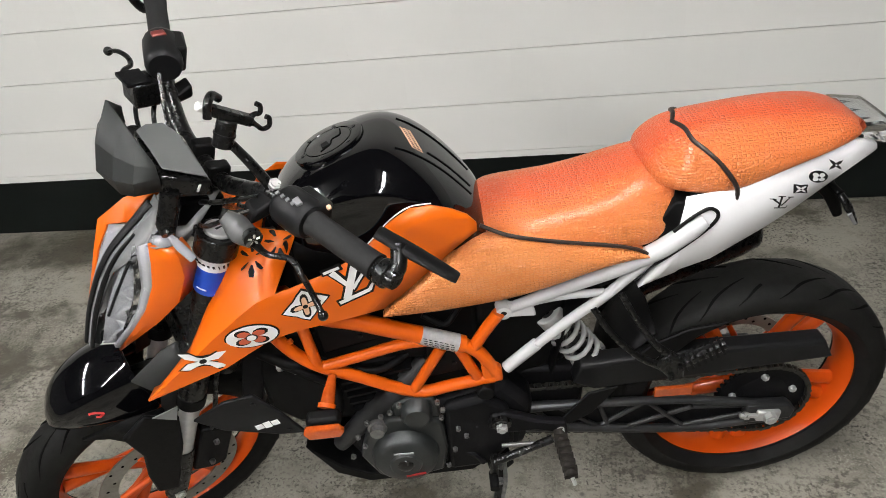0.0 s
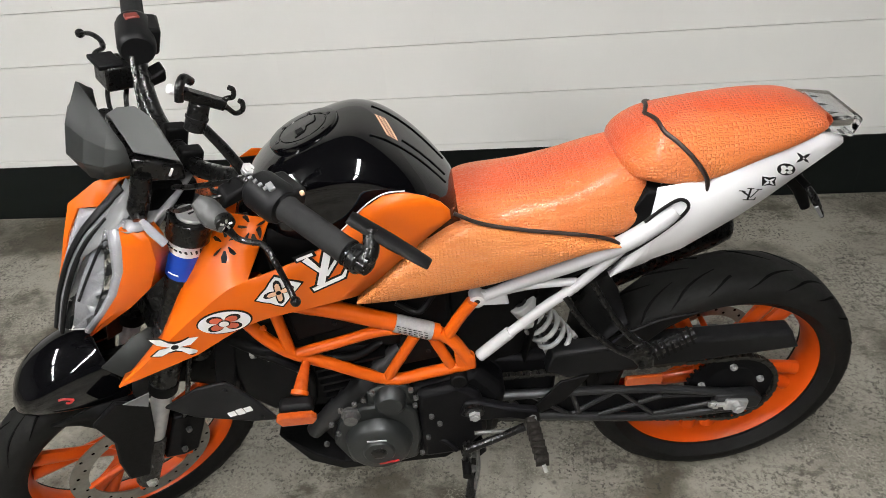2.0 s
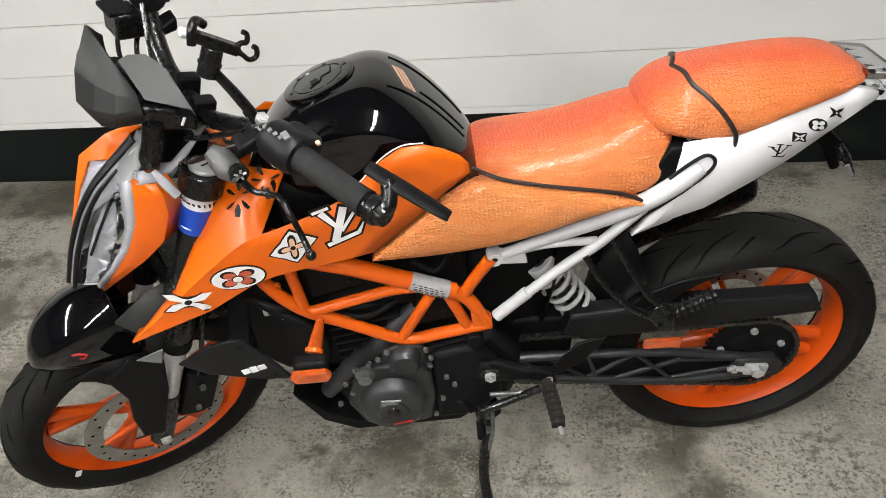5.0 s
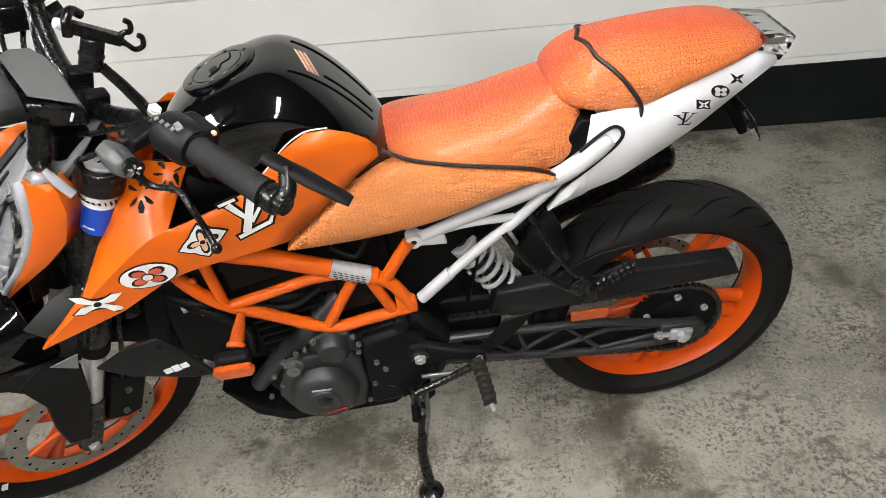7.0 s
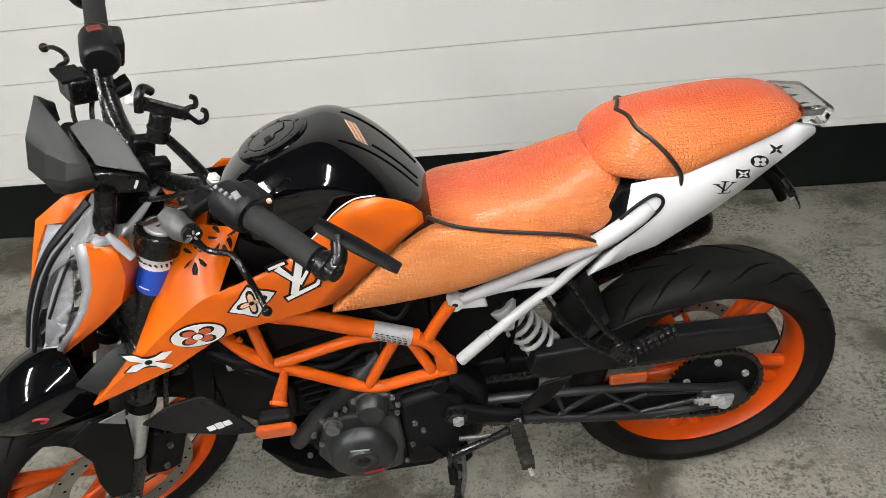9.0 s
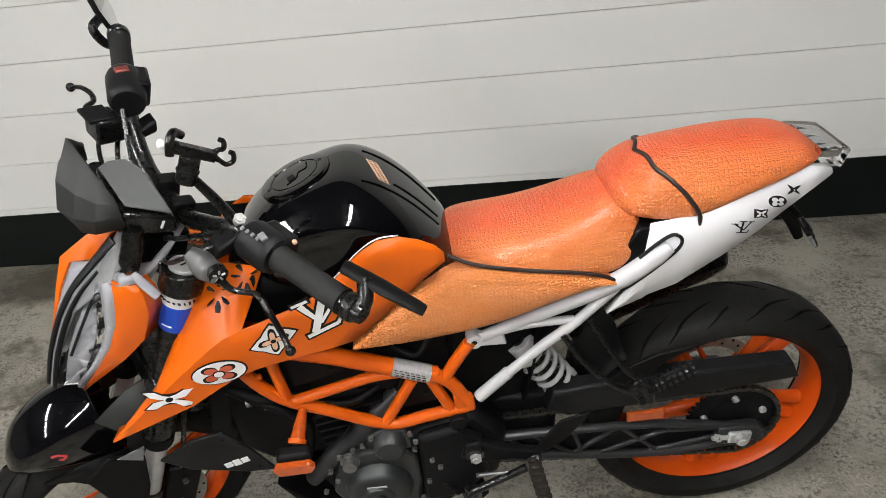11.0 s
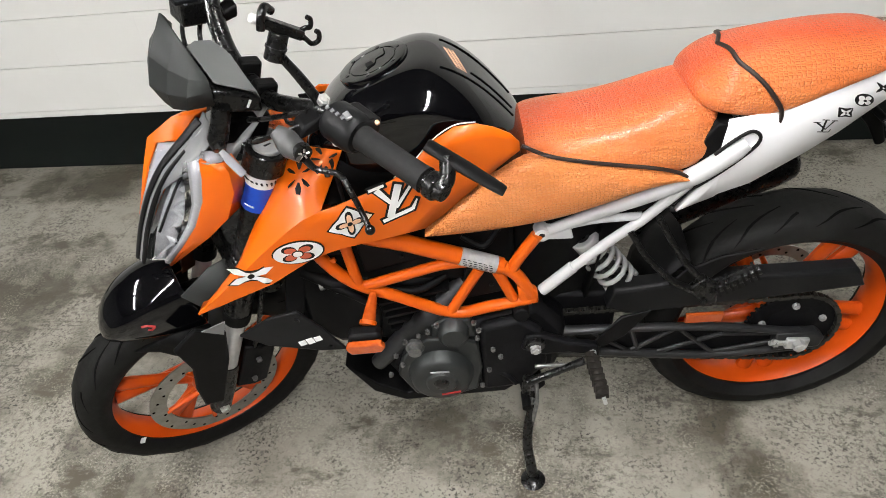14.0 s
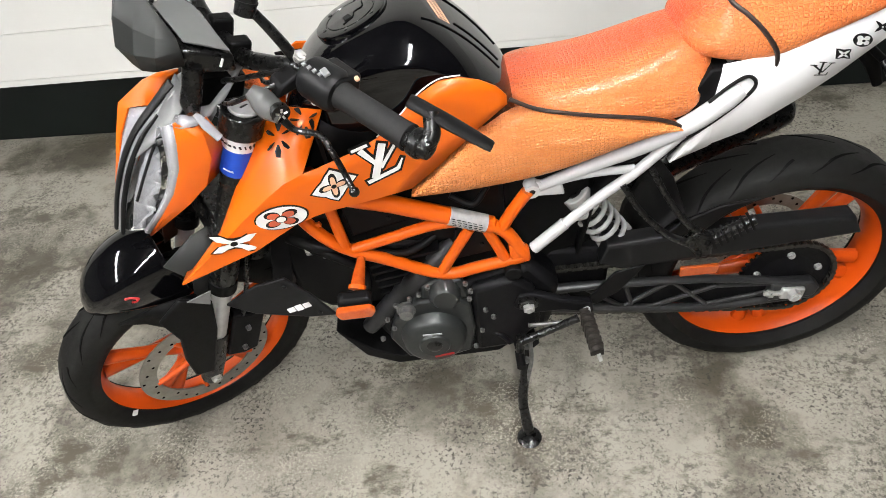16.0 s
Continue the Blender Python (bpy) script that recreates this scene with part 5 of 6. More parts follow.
part("horn", lathe([(0.004, -0.02), (0.03, -0.02), (0.035, 0.0), (0.02, 0.01)], (-1.10, -0.08, 0.60), segs=28), SATIN, bike, "black horn")

# frame slider
sl = part("frame_slider", tubed([(-0.885, -0.135, 0.575), (-0.892, -0.170, 0.560), (-0.897, -0.200, 0.548)], [0.009, 0.014, 0.017], n=4, segs=24), AMBER, bike, "orange and black frame slider")
sl.matrix_basis = Matrix.Translation((-0.895, -0.2, 0.560)) @ Matrix.Scale(0.86, 4) @ Matrix.Translation((0.899, 0.2, -0.548))
part("slider_ring", tubed([(-0.896, -0.196, 0.551), (-0.898, -0.204, 0.546)], 0.0195, segs=24), FRAME_ORANGE, sl)
part("slider_puck", loft([[(x, y, z) for x, z in ((-0.945, 0.534 + o), (-0.938, 0.551 + o), (-0.872, 0.551 + o), (-0.864, 0.534 + o), (-0.875, 0.519 + o), (-0.935, 0.519 + o))] for y, o in ((-0.205, 0.0), (-0.235, -0.006))]), BLACK, sl, bevel=0.008)
part("slider_cap", loft([[(x, y, z) for x, z in ((-0.950, 0.528 + o), (-0.943, 0.541 + o), (-0.870, 0.541 + o), (-0.860, 0.528 + o), (-0.870, 0.511 + o), (-0.940, 0.511 + o))] for y, o in ((-0.236, -0.006), (-0.250, -0.010))]), AMBER, sl, "glossy orange slider cap", bevel=0.004)

# ---- rear frame and suspension ----
for s in (-1, 1):
    y = 0.112 * s
    sub = part("subframe", tubed([(-0.548, y, 0.672), (-0.45, y, 0.706), (-0.352, y, 0.738), (-0.275, y * 1.02, 0.774), (-0.222, y * 1.03, 0.812), (-0.200, y * 1.02, 0.829)], [0.010, 0.012, 0.0145, 0.017, 0.017, 0.013], n=5, segs=16), TUBE_WHITE, bike, "white painted tubular rear subframe")
    part("lower_tube", tubed([(-0.551, y * 1.1, 0.533), (-0.430, y * 1.08, 0.638), (-0.370, y * 1.05, 0.680), (-0.322, y * 1.02, 0.722), (-0.285, y * 0.98, 0.752)], 0.0098, n=4, segs=16), TUBE_WHITE, sub)
    part("tube_sleeve", tubed([(-0.553, y * 1.1, 0.531), (-0.490, y * 1.09, 0.588)], 0.0122, segs=16), TUBE_WHITE, sub, bevel=0.002)
    part("cross_brace", tubed([(-0.546, y * 0.98, 0.670), (-0.462, y, 0.690), (-0.365, y, 0.690)], 0.0078, n=4), TUBE_WHITE, sub)
    part("mount_lug", prism([(-0.565, 0.660), (-0.545, 0.690), (-0.495, 0.680), (-0.490, 0.655)], y - 0.007, y + 0.007), TUBE_WHITE, sub, bevel=0.003)
    part("tube_slot", tubed([(-0.252, y * 1.035, 0.812), (-0.222, y * 1.035, 0.838), (-0.196, y * 1.035, 0.852), (-0.180, y * 1.035, 0.840), (-0.186, y * 1.035, 0.820), (-0.222, y * 1.035, 0.786), (-0.262, y * 1.035, 0.756), (-0.292, y * 1.035, 0.738)], 0.0032, segs=8), INK, sub)
    # pillion peg hanger
    hang = part("peg_hanger", tubed([(-0.388, 0.128 * s, 0.668), (-0.352, 0.140 * s, 0.606), (-0.300, 0.148 * s, 0.548), (-0.256, 0.150 * s, 0.520)], [0.006, 0.0058, 0.0065, 0.009], n=4), SATIN, bike, "black forked pillion peg hanger")
    part("hanger_arm", tubed([(-0.338, 0.126 * s, 0.696), (-0.308, 0.140 * s, 0.636), (-0.273, 0.148 * s, 0.580), (-0.240, 0.150 * s, 0.545)], [0.006, 0.0058, 0.0065, 0.009], n=4), SATIN, hang)
    part("hanger_foot", prism([(-0.272, 0.530), (-0.246, 0.560), (-0.215, 0.535), (-0.212, 0.486), (-0.238, 0.484)], 0.150 * s - 0.010, 0.150 * s + 0.010), SATIN, hang, bevel=0.006)
    peg = part("pillion_peg", tubed([(-0.224, 0.152 * s, 0.518), (-0.184, 0.152 * s, 0.545), (-0.142, 0.152 * s, 0.566)], [0.010, 0.012, 0.011], n=3), SATIN, hang, "folded black pillion peg")
    bm = bmesh.new()
    for k in range(7):
        box((-0.216 + k * 0.011, 0.152 * s, 0.524 + k * 0.0062), (0.005, 0.026, 0.026), (0, -24, 0), bm=bm)
    part("peg_ribs", bm, BLACK, peg)
    for x, z in ((-0.248, 0.545), (-0.240, 0.500), (-0.224, 0.522)):
        bolt("hanger_bolt", (x, 0.160 * s, z), 0.007, hang, SATIN, 0.006, (0, float(s), 0))

# shock absorber with a pale spring
top_, bot_ = Vector((-0.462, -0.045, 0.600)), Vector((-0.366, -0.045, 0.450))
shock = part("shock_absorber", bar(top_, bot_, 0.017, segs=20), SATIN, bike, "rear shock absorber with a pale coil spring")
ax = (bot_ - top_).normalized()
e1 = ax.cross(Vector((0, 1, 0))).normalized()
e2 = ax.cross(e1)
coil = []
for k in range(5 * 14 + 1):
    w = 2 * math.pi * k / 14
    coil.append(top_ + (bot_ - top_) * (0.22 + 0.72 * k / 70) + (e1 * math.cos(w) + e2 * math.sin(w)) * 0.034)
part("coil_spring", tubed(coil, 0.0055, segs=10, n=1), SPRING, shock, "pale grey coil spring")
part("spring_collar", bar(top_ + ax * 0.005, top_ + ax * 0.04, 0.030, segs=28), SPRING, shock, bevel=0.003)
part("spring_seat", bar(bot_ - ax * 0.006, bot_ + ax * 0.012, 0.036, segs=28), DARK, shock, bevel=0.003)

# swingarm: open casting with diagonal ribs
for s in (-1, 1):
    y = 0.10 * s
    arm = part("swingarm", tube(bmesh.new(), [(-0.600, y * 0.9, 0.372), (-0.43, y, 0.377), (-0.19, y, 0.356), (-0.01, y, 0.318), (0.045, y, 0.306)], [0.016, 0.011, 0.010, 0.010, 0.011], n=4, flat=0.8), SWING, bike, "cast metal swingarm with open diagonal ribs")
    part("lower_rail", tubed([(-0.590, y * 0.9, 0.322), (-0.43, y, 0.305), (-0.19, y, 0.264), (-0.02, y, 0.266), (0.05, y, 0.270)], [0.015, 0.011, 0.010, 0.010, 0.011], n=4), SWING, arm)
    ribs = [(-0.60, 0.37, -0.50, 0.315), (-0.50, 0.375, -0.45, 0.31), (-0.45, 0.375, -0.36, 0.295), (-0.36, 0.295, -0.26, 0.362), (-0.36, 0.37, -0.34, 0.30), (-0.26, 0.362, -0.17, 0.266), (-0.30, 0.285, -0.16, 0.330), (-0.16, 0.330, -0.03, 0.315), (-0.20, 0.268, -0.04, 0.290)]
    for x0, z0, x1, z1 in ribs:
        part("rib", bar((x0, y, z0), (x1, y, z1), 0.0055, segs=8), SWING, arm)
    part("swingarm_web", prism([(-0.60, 0.37), (-0.43, 0.375), (-0.19, 0.354), (0.0, 0.315), (0.0, 0.275), (-0.19, 0.268), (-0.43, 0.308), (-0.60, 0.325)], y - 0.003 + 0.012 * -s, y + 0.003 + 0.012 * -s), DARK, arm)
    end = part("axle_block", prism([(-0.045, 0.325), (0.045, 0.318), (0.062, 0.300), (0.055, 0.272), (-0.045, 0.270)], y - 0.013, y + 0.013), SWING, arm, bevel=0.005)
    adj = part("chain_adjuster", box((0.000, y + 0.017 * s, 0.297), (0.050, 0.012, 0.030), (0, 6, 0)), ALU, arm, "bright chain adjuster block", bevel=0.004)
    part("adjuster_bolt", bar((-0.060, y + 0.017 * s, 0.303), (-0.022, y + 0.017 * s, 0.299), 0.0055, segs=8), STEEL, adj)
    part("adjuster_nut", bar((-0.052, y + 0.017 * s, 0.302), (-0.042, y + 0.017 * s, 0.301), 0.009, segs=6), STEEL, adj)
    bolt("axle_nut", (0.0, y + 0.021 * s, 0.300), 0.0145, adj, ALU, 0.014, (0, float(s), 0))
part("swingarm_pivot", bar((-0.575, -0.125, 0.350), (-0.575, 0.125, 0.350), 0.028, segs=24), DARK, bike, bevel=0.004)
# swingarm bridge, oversized as an added dark block to black out the gap
part("swingarm_bridge", box((-0.475, 0.005, 0.385), (0.18, 0.14, 0.14), (0, 5, 0)), DARK, bike, bevel=0.01)

guard = part("chain_guard", loft([[(-0.415, y, 0.436 + d), (-0.40, y, 0.488 - d), (-0.22, y, 0.495 - d), (0.092, y, 0.486 - d), (0.114, y, 0.436 + d), (-0.17, y, 0.420 + d), (-0.37, y, 0.412 + d)] for y, d in ((-0.100, 0.006), (-0.094, 0.0), (-0.060, 0.0))]), GRAPHITE, bike, "matte dark chain guard", bevel=0.004)
part("rear_hugger", loft([[(x - 0.0, y, z - abs(y) * 0.25) for y in (-0.085, -0.06, 0, 0.06, 0.085)] for x, z in ((-0.335, 0.40), (-0.325, 0.46), (-0.295, 0.52), (-0.25, 0.565))], closed=False), BLACK, bike, "black rear wheel hugger", solid=0.004)
part("hugger_side", prism([(-0.30, 0.48), (-0.26, 0.525), (-0.19, 0.555), (-0.11, 0.565), (-0.17, 0.535), (-0.21, 0.495), (-0.24, 0.45)], -0.098, -0.090), BLACK, bike, bevel=0.003)
part("inner_fender", loft([[(x, y, z) for y in (-0.085, -0.04, 0.04, 0.085)] for x, z in ((-0.46, 0.46), (-0.43, 0.60), (-0.37, 0.68), (-0.30, 0.715))], closed=False), BLACK, bike, "black inner fender", solid=0.005)
part("rear_reflector", box((-0.205, -0.098, 0.384), (0.080, 0.010, 0.026), (0, 2, 0)), AMBER, bike, "amber side reflector", bevel=0.003)


def link(outer):
    bm = bmesh.new()
    for dx in (-0.0079, 0.0079):
        bar((dx, -0.0065 if outer else -0.005, 0), (dx, 0.0065 if outer else 0.005, 0), 0.0058, segs=8, bm=bm)
    for yy in ((-0.006, 0.006) if outer else (-0.004, 0.004)):
        box((0, yy, 0), (0.0158, 0.0016, 0.0085), bm=bm)
    me = bpy.data.meshes.new("chain_link")
    bm.to_mesh(me)
    bm.free()
    me.materials.append(CHAIN)
    return me


chain = new("drive_chain")
chain.parent = bike
LINKS = [link(False), link(True)]
runs = [((-0.58, 0.418), (-0.01, 0.404)), ((-0.01, 0.2085), (-0.58, 0.290))]
count = 0
for (x0, z0), (x1, z1) in runs:
    n = int(math.hypot(x1 - x0, z1 - z0) / 0.0159)
    for k in range(n):
        f = (k + 0.5) / n
        ob = new("chain_link", LINKS[count % 2])
        ob.parent = chain
        ob.matrix_basis = pose(x0 + (x1 - x0) * f, -0.0785, z0 + (z1 - z0) * f, 0, -math.degrees(math.atan2(z1 - z0, x1 - x0)), 0)
        count += 1
for k in range(20):
    w = math.pi / 2 - math.pi * (k + 0.5) / 20
    ob = new("chain_link", LINKS[count % 2])
    ob.parent = chain
    ob.matrix_basis = pose(0.1 * math.cos(w), -0.0785, 0.3055 + 0.1 * math.sin(w), 0, -math.degrees(w) + 90, 0)
    count += 1

# pegs, heel guard, gear lever, side stand
for s in (-1, 1):
    bracket = part("peg_bracket", prism([(-0.602, 0.398), (-0.590, 0.434), (-0.562, 0.436), (-0.500, 0.404), (-0.440, 0.388), (-0.434, 0.352), (-0.500, 0.374), (-0.565, 0.376)], 0.148 * s - 0.010, 0.148 * s + 0.010), DARK, bike, "dark cast footpeg bracket", bevel=0.005)
    part("heel_guard", prism([(-0.455, 0.375), (-0.425, 0.415), (-0.395, 0.455), (-0.335, 0.468), (-0.355, 0.438), (-0.385, 0.398), (-0.43, 0.368)], 0.142 * s - 0.003, 0.142 * s + 0.003), BLACK, bracket, "black heel guard", bevel=0.002)
    peg = part("rider_peg", tubed([(-0.458, 0.160 * s, 0.374), (-0.452, 0.200 * s, 0.357), (-0.447, 0.245 * s, 0.340)], [0.011, 0.0125, 0.0125], n=3, flat=0.8), PEG_RUBBER, bracket, "ribbed black footpeg")
    bm = bmesh.new()
    for k in range(6):
        box((-0.455 + 0.0016 * k, (0.180 + 0.012 * k) * s, 0.366 - 0.0048 * k), (0.0265, 0.007, 0.0265), (22 * s, 0, 0), bm=bm)
    part("peg_ribs", bm, PEG_RUBBER, peg)
    part("peg_tip", bar((-0.445, 0.247 * s, 0.334), (-0.441, 0.256 * s, 0.322), 0.0045, segs=8), STEEL, peg)
    for x, z in ((-0.572, 0.408), (-0.452, 0.372)):
        bolt("bracket_bolt", (x, 0.158 * s, z), 0.013 if x < -0.5 else 0.008, bracket, CAP_METAL, 0.016 if x < -0.5 else 0.008, (0, float(s), 0))
    part("bracket_collar", bar((-0.572, 0.156 * s, 0.414), (-0.572, 0.166 * s, 0.412), 0.020, segs=20), SATIN, bracket)
gear = part("gear_lever", tubed([(-0.470, -0.168, 0.358), (-0.515, -0.172, 0.341), (-0.565, -0.172, 0.318), (-0.592, -0.172, 0.306)], [0.009, 0.008, 0.009, 0.010], n=3), SATIN, bike, "black gear lever with linkage")
part("gear_toe", bar((-0.598, -0.165, 0.262), (-0.598, -0.205, 0.258), 0.010, segs=14), BLACK, gear)
part("gear_link", bar((-0.592, -0.167, 0.318), (-0.597, -0.170, 0.256), 0.0095, segs=12), SATIN, gear)
part("gear_rod", bar((-0.485, -0.165, 0.345), (-0.575, -0.168, 0.352), 0.0045), BOLT_DARK, gear)
bolt("gear_bolt", (-0.585, -0.176, 0.250), 0.008, gear, BOLT_DARK, 0.01)
stand = part("side_stand", tubed([(-0.580, -0.140, 0.262), (-0.586, -0.165, 0.200), (-0.600, -0.195, 0.120), (-0.594, -0.225, 0.030)], [0.014, 0.012, 0.0115, 0.013], n=5), SATIN, bike, "black side stand folded out to the floor")
part("stand_foot", lathe([(0.004, 0.000), (0.026, 0.000), (0.029, 0.004), (0.022, 0.009), (0.006, 0.012)], (-0.594, -0.233, 0.0125), axis="z", segs=24), SATIN, stand)
part("stand_spring", tubed([(-0.572, -0.15, 0.285), (-0.573, -0.17, 0.235), (-0.585, -0.18, 0.175)], 0.005), BOLT_DARK, stand)
part("stand_bracket", prism([(-0.61, 0.285), (-0.56, 0.295), (-0.55, 0.262), (-0.575, 0.235), (-0.605, 0.245)], -0.150, -0.128), DARK, stand, bevel=0.004)
bolt("stand_bolt", (-0.58, -0.150, 0.262), 0.009, stand, BOLT_DARK, 0.008)
part("stand_switch", tubed([(-0.615, -0.155, 0.285), (-0.635, -0.15, 0.310), (-0.66, -0.14, 0.315)], 0.006), DARK, stand)

# ---- seats ----
ROWS_SEAT = [(-0.585, 0.866, 0.062, 0.852, 0.80), (-0.555, 0.866, 0.096, 0.842, 0.79), (-0.500, 0.864, 0.112, 0.834, 0.78), (-0.430, 0.870, 0.118, 0.820, 0.77), (-0.360, 0.888, 0.120, 0.806, 0.765), (-0.298, 0.906, 0.118, 0.800, 0.760), (-0.248, 0.912, 0.112, 0.808, 0.765), (-0.228, 0.900, 0.102, 0.826, 0.80)]
secs = []
for x, top, w, edge, low in ROWS_SEAT:
    half = [(0.0, top), (w * 0.45, top - 0.002), (w * 0.80, top - 0.010 - (top - edge) * 0.15), (w * 1.0, edge), (w * 0.96, low)]
    rake = lambda z: x - max(x + 0.36, 0.0) / 0.11 * 0.20 * (top - z)
    secs.append([(rake(z), -y, z) for y, z in half[::-1]] + [(rake(z), y, z) for y, z in half[1:]])
seat = part("rider_seat", loft(secs), CROC, bike, "orange crocodile-embossed leather rider seat with black piping", subsurf=2)


def sag(x, s):
    """The cover is pulled lower at the front of its right side."""
    return 0.045 * min(max((-0.36 - x) / 0.2, 0.0), 1.0) if s > 0 else 0.0


PIPE = [(-0.580, 0.108, 0.864), (-0.532, 0.116, 0.842), (-0.456, 0.121, 0.823), (-0.360, 0.123, 0.803), (-0.315, 0.122, 0.788), (-0.292, 0.120, 0.772)]
LOW = [(-0.763, 0.148, 0.716), (-0.675, 0.146, 0.704), (-0.574, 0.144, 0.706), (-0.494, 0.140, 0.716), (-0.407, 0.134, 0.745), (-0.335, 0.126, 0.764), (-0.292, 0.121, 0.770)]
TOP = [(-0.768, 0.150, 0.722), (-0.700, 0.150, 0.776), (-0.590, 0.124, 0.858), (-0.480, 0.121, 0.828), (-0.390, 0.123, 0.809), (-0.325, 0.122, 0.792), (-0.290, 0.120, 0.774)]
for s in (-1, 1):
    mid = [((a[0] + b[0]) / 2, (a[1] + b[1]) / 2 + 0.014, (a[2] + b[2]) / 2) for a, b in zip(TOP, LOW)]
    mid[0] = (-0.768, 0.153, 0.719)
    rows = [[(x, y - 0.03, z + 0.0) for x, y, z in TOP], TOP, [((a[0] * 2 + b[0]) / 3, (a[1] * 2 + b[1]) / 3 + 0.004, (a[2] * 2 + b[2]) / 3) for a, b in zip(TOP, mid)], mid, LOW, [(x, y - 0.03, z + 0.004) for x, y, z in LOW]]
    bm = loft([[(x, s * y, z - sag(x, s)) for x, y, z in r] for r in rows], closed=False)
    part("seat_flank", bm, CROC, seat, "embossed orange leather flank", subsurf=2, solid=0.003)
    part("piping", tubed([(x, s * (y + 0.002), z + 0.001 - sag(x, s)) for x, y, z in PIPE], 0.0036, segs=8), PIPING, seat, "black piping")
    part("seat_base", tubed([(x, s * (y - 0.035), z + 0.002) for x, y, z in LOW[1:]], 0.006, segs=8), BLACK, seat)

ROWS_P = [(-0.290, 0.912, 0.038, 0.898), (-0.283, 0.928, 0.072, 0.888), (-0.260, 0.949, 0.094, 0.876), (-0.224, 0.969, 0.105, 0.866), (-0.150, 0.977, 0.108, 0.857), (-0.080, 0.979, 0.104, 0.889), (-0.020, 0.977, 0.097, 0.907), (0.025, 0.971, 0.088, 0.921), (0.056, 0.959, 0.074, 0.929), (0.075, 0.944, 0.052, 0.928)]
secs = []
for x, top, w, low in ROWS_P:
    h = top - low
    half = [(0.0, top), (w * 0.42, top - h * 0.06), (w * 0.76, top - h * 0.24), (w * 0.97, top - h * 0.55), (w * 1.0, low + h * 0.12), (w * 0.88, low)]
    secs.append([(x, -y, z) for y, z in half[::-1]] + [(x, y, z) for y, z in half[1:]])
pill = part("pillion_seat", loft(secs), CROC, bike, "orange crocodile-embossed leather pillion seat with a black piped seam", subsurf=2)
for s in (-1, 1):
    seam = [(-0.233, 0.0), (-0.222, 0.030 * s), (-0.216, 0.060 * s), (-0.199, 0.080 * s), (-0.176, 0.0975 * s)]
    pts = [(x, y, drop(pill, x, y) + 0.001) for x, y in seam] + [(-0.158, 0.1080 * s, 0.894), (-0.150, 0.1085 * s, 0.876), (-0.148, 0.104 * s, 0.858)]
    part("piping", tubed(pts, 0.0040, segs=8), PIPING, pill, "black piping")

# ---- tail ----
def TAIL_Y(x):
    """Outer face of the tail cowl on the left."""
    return -(0.112 - 0.16 * max(x + 0.18, 0.0))


TAIL = [(-0.303, 0.692, 0.697), (-0.268, 0.705, 0.742), (-0.240, 0.713, 0.800), (-0.232, 0.715, 0.872), (-0.180, 0.733, 0.876), (-0.144, 0.751, 0.876), (-0.085, 0.779, 0.904), (-0.034, 0.809, 0.922), (0.013, 0.843, 0.934), (0.045, 0.866, 0.931), (0.090, 0.899, 0.915)]
for s in (-1, 1):
    rows = [[(x, -s * (TAIL_Y(x) + dy), lo + (hi - lo) * f) for x, lo, hi in TAIL] for f, dy in ((0.0, 0.012), (0.06, 0.0), (0.5, -0.004), (0.94, 0.0), (1.0, 0.010))]
    cowl = part("tail_cowl", face_out(loft(rows, closed=False), (0, -1 if rows[1][0][1] < 0 else 1, 0)), WHITE, bike, "white painted tail cowl with black decals", solid=0.004, sharp=60)
    if s < 0:
        tailcowl = cowl
part("tail_top", loft([[(x, y, z) for y in (-w, 0, w)] for x, z, w in ((-0.15, 0.868, 0.10), (-0.02, 0.912, 0.080), (0.05, 0.926, 0.068), (0.070, 0.926, 0.060))], closed=False), BLACK, bike, "black tail tray under the seat", solid=0.004)
part("seat_gap_panel", loft([[(-0.31, y, 0.775), (-0.25, y, 0.865), (-0.215, y, 0.862), (-0.222, y, 0.81), (-0.27, y, 0.77)] for y in (-0.104, 0.104)]), BLACK, bike, "black panel between the seats", bevel=0.004)
light = part("tail_light", loft([[(0.060, y, 0.950), (0.118, y * 0.85, 0.944), (0.131, y * 0.80, 0.934), (0.118, y * 0.85, 0.902), (0.062, y, 0.922)] for y in (-0.062, -0.03, 0.03, 0.062)]), CLEAR, bike, "clear tail light lens", bevel=0.004)
light.visible_shadow = False
part("light_reflector", loft([[(0.074, y, 0.940), (0.116, y * 0.8, 0.934), (0.112, y * 0.8, 0.922), (0.070, y, 0.930)] for y in (-0.052, 0.052)]), CHROME, light)
part("light_base", loft([[(0.055, y, 0.922), (0.112, y * 0.85, 0.904), (0.108, y * 0.85, 0.897), (0.055, y, 0.914)] for y in (-0.062, 0.062)]), BLACK, light)
for y in (-0.034, 0.0, 0.034):
    part("light_rib", bar((0.074, y, 0.944), (0.116, y * 0.85, 0.925), 0.0016, segs=6), GRAPHITE, light)
plate = part("plate_holder", tubed([(0.03, 0, 0.86), (0.055, 0, 0.810), (0.080, 0, 0.775), (0.105, 0, 0.725)], [0.018, 0.015, 0.011, 0.007], n=4, flat=1.3), BLACK, bike, "black number plate holder below the tail")
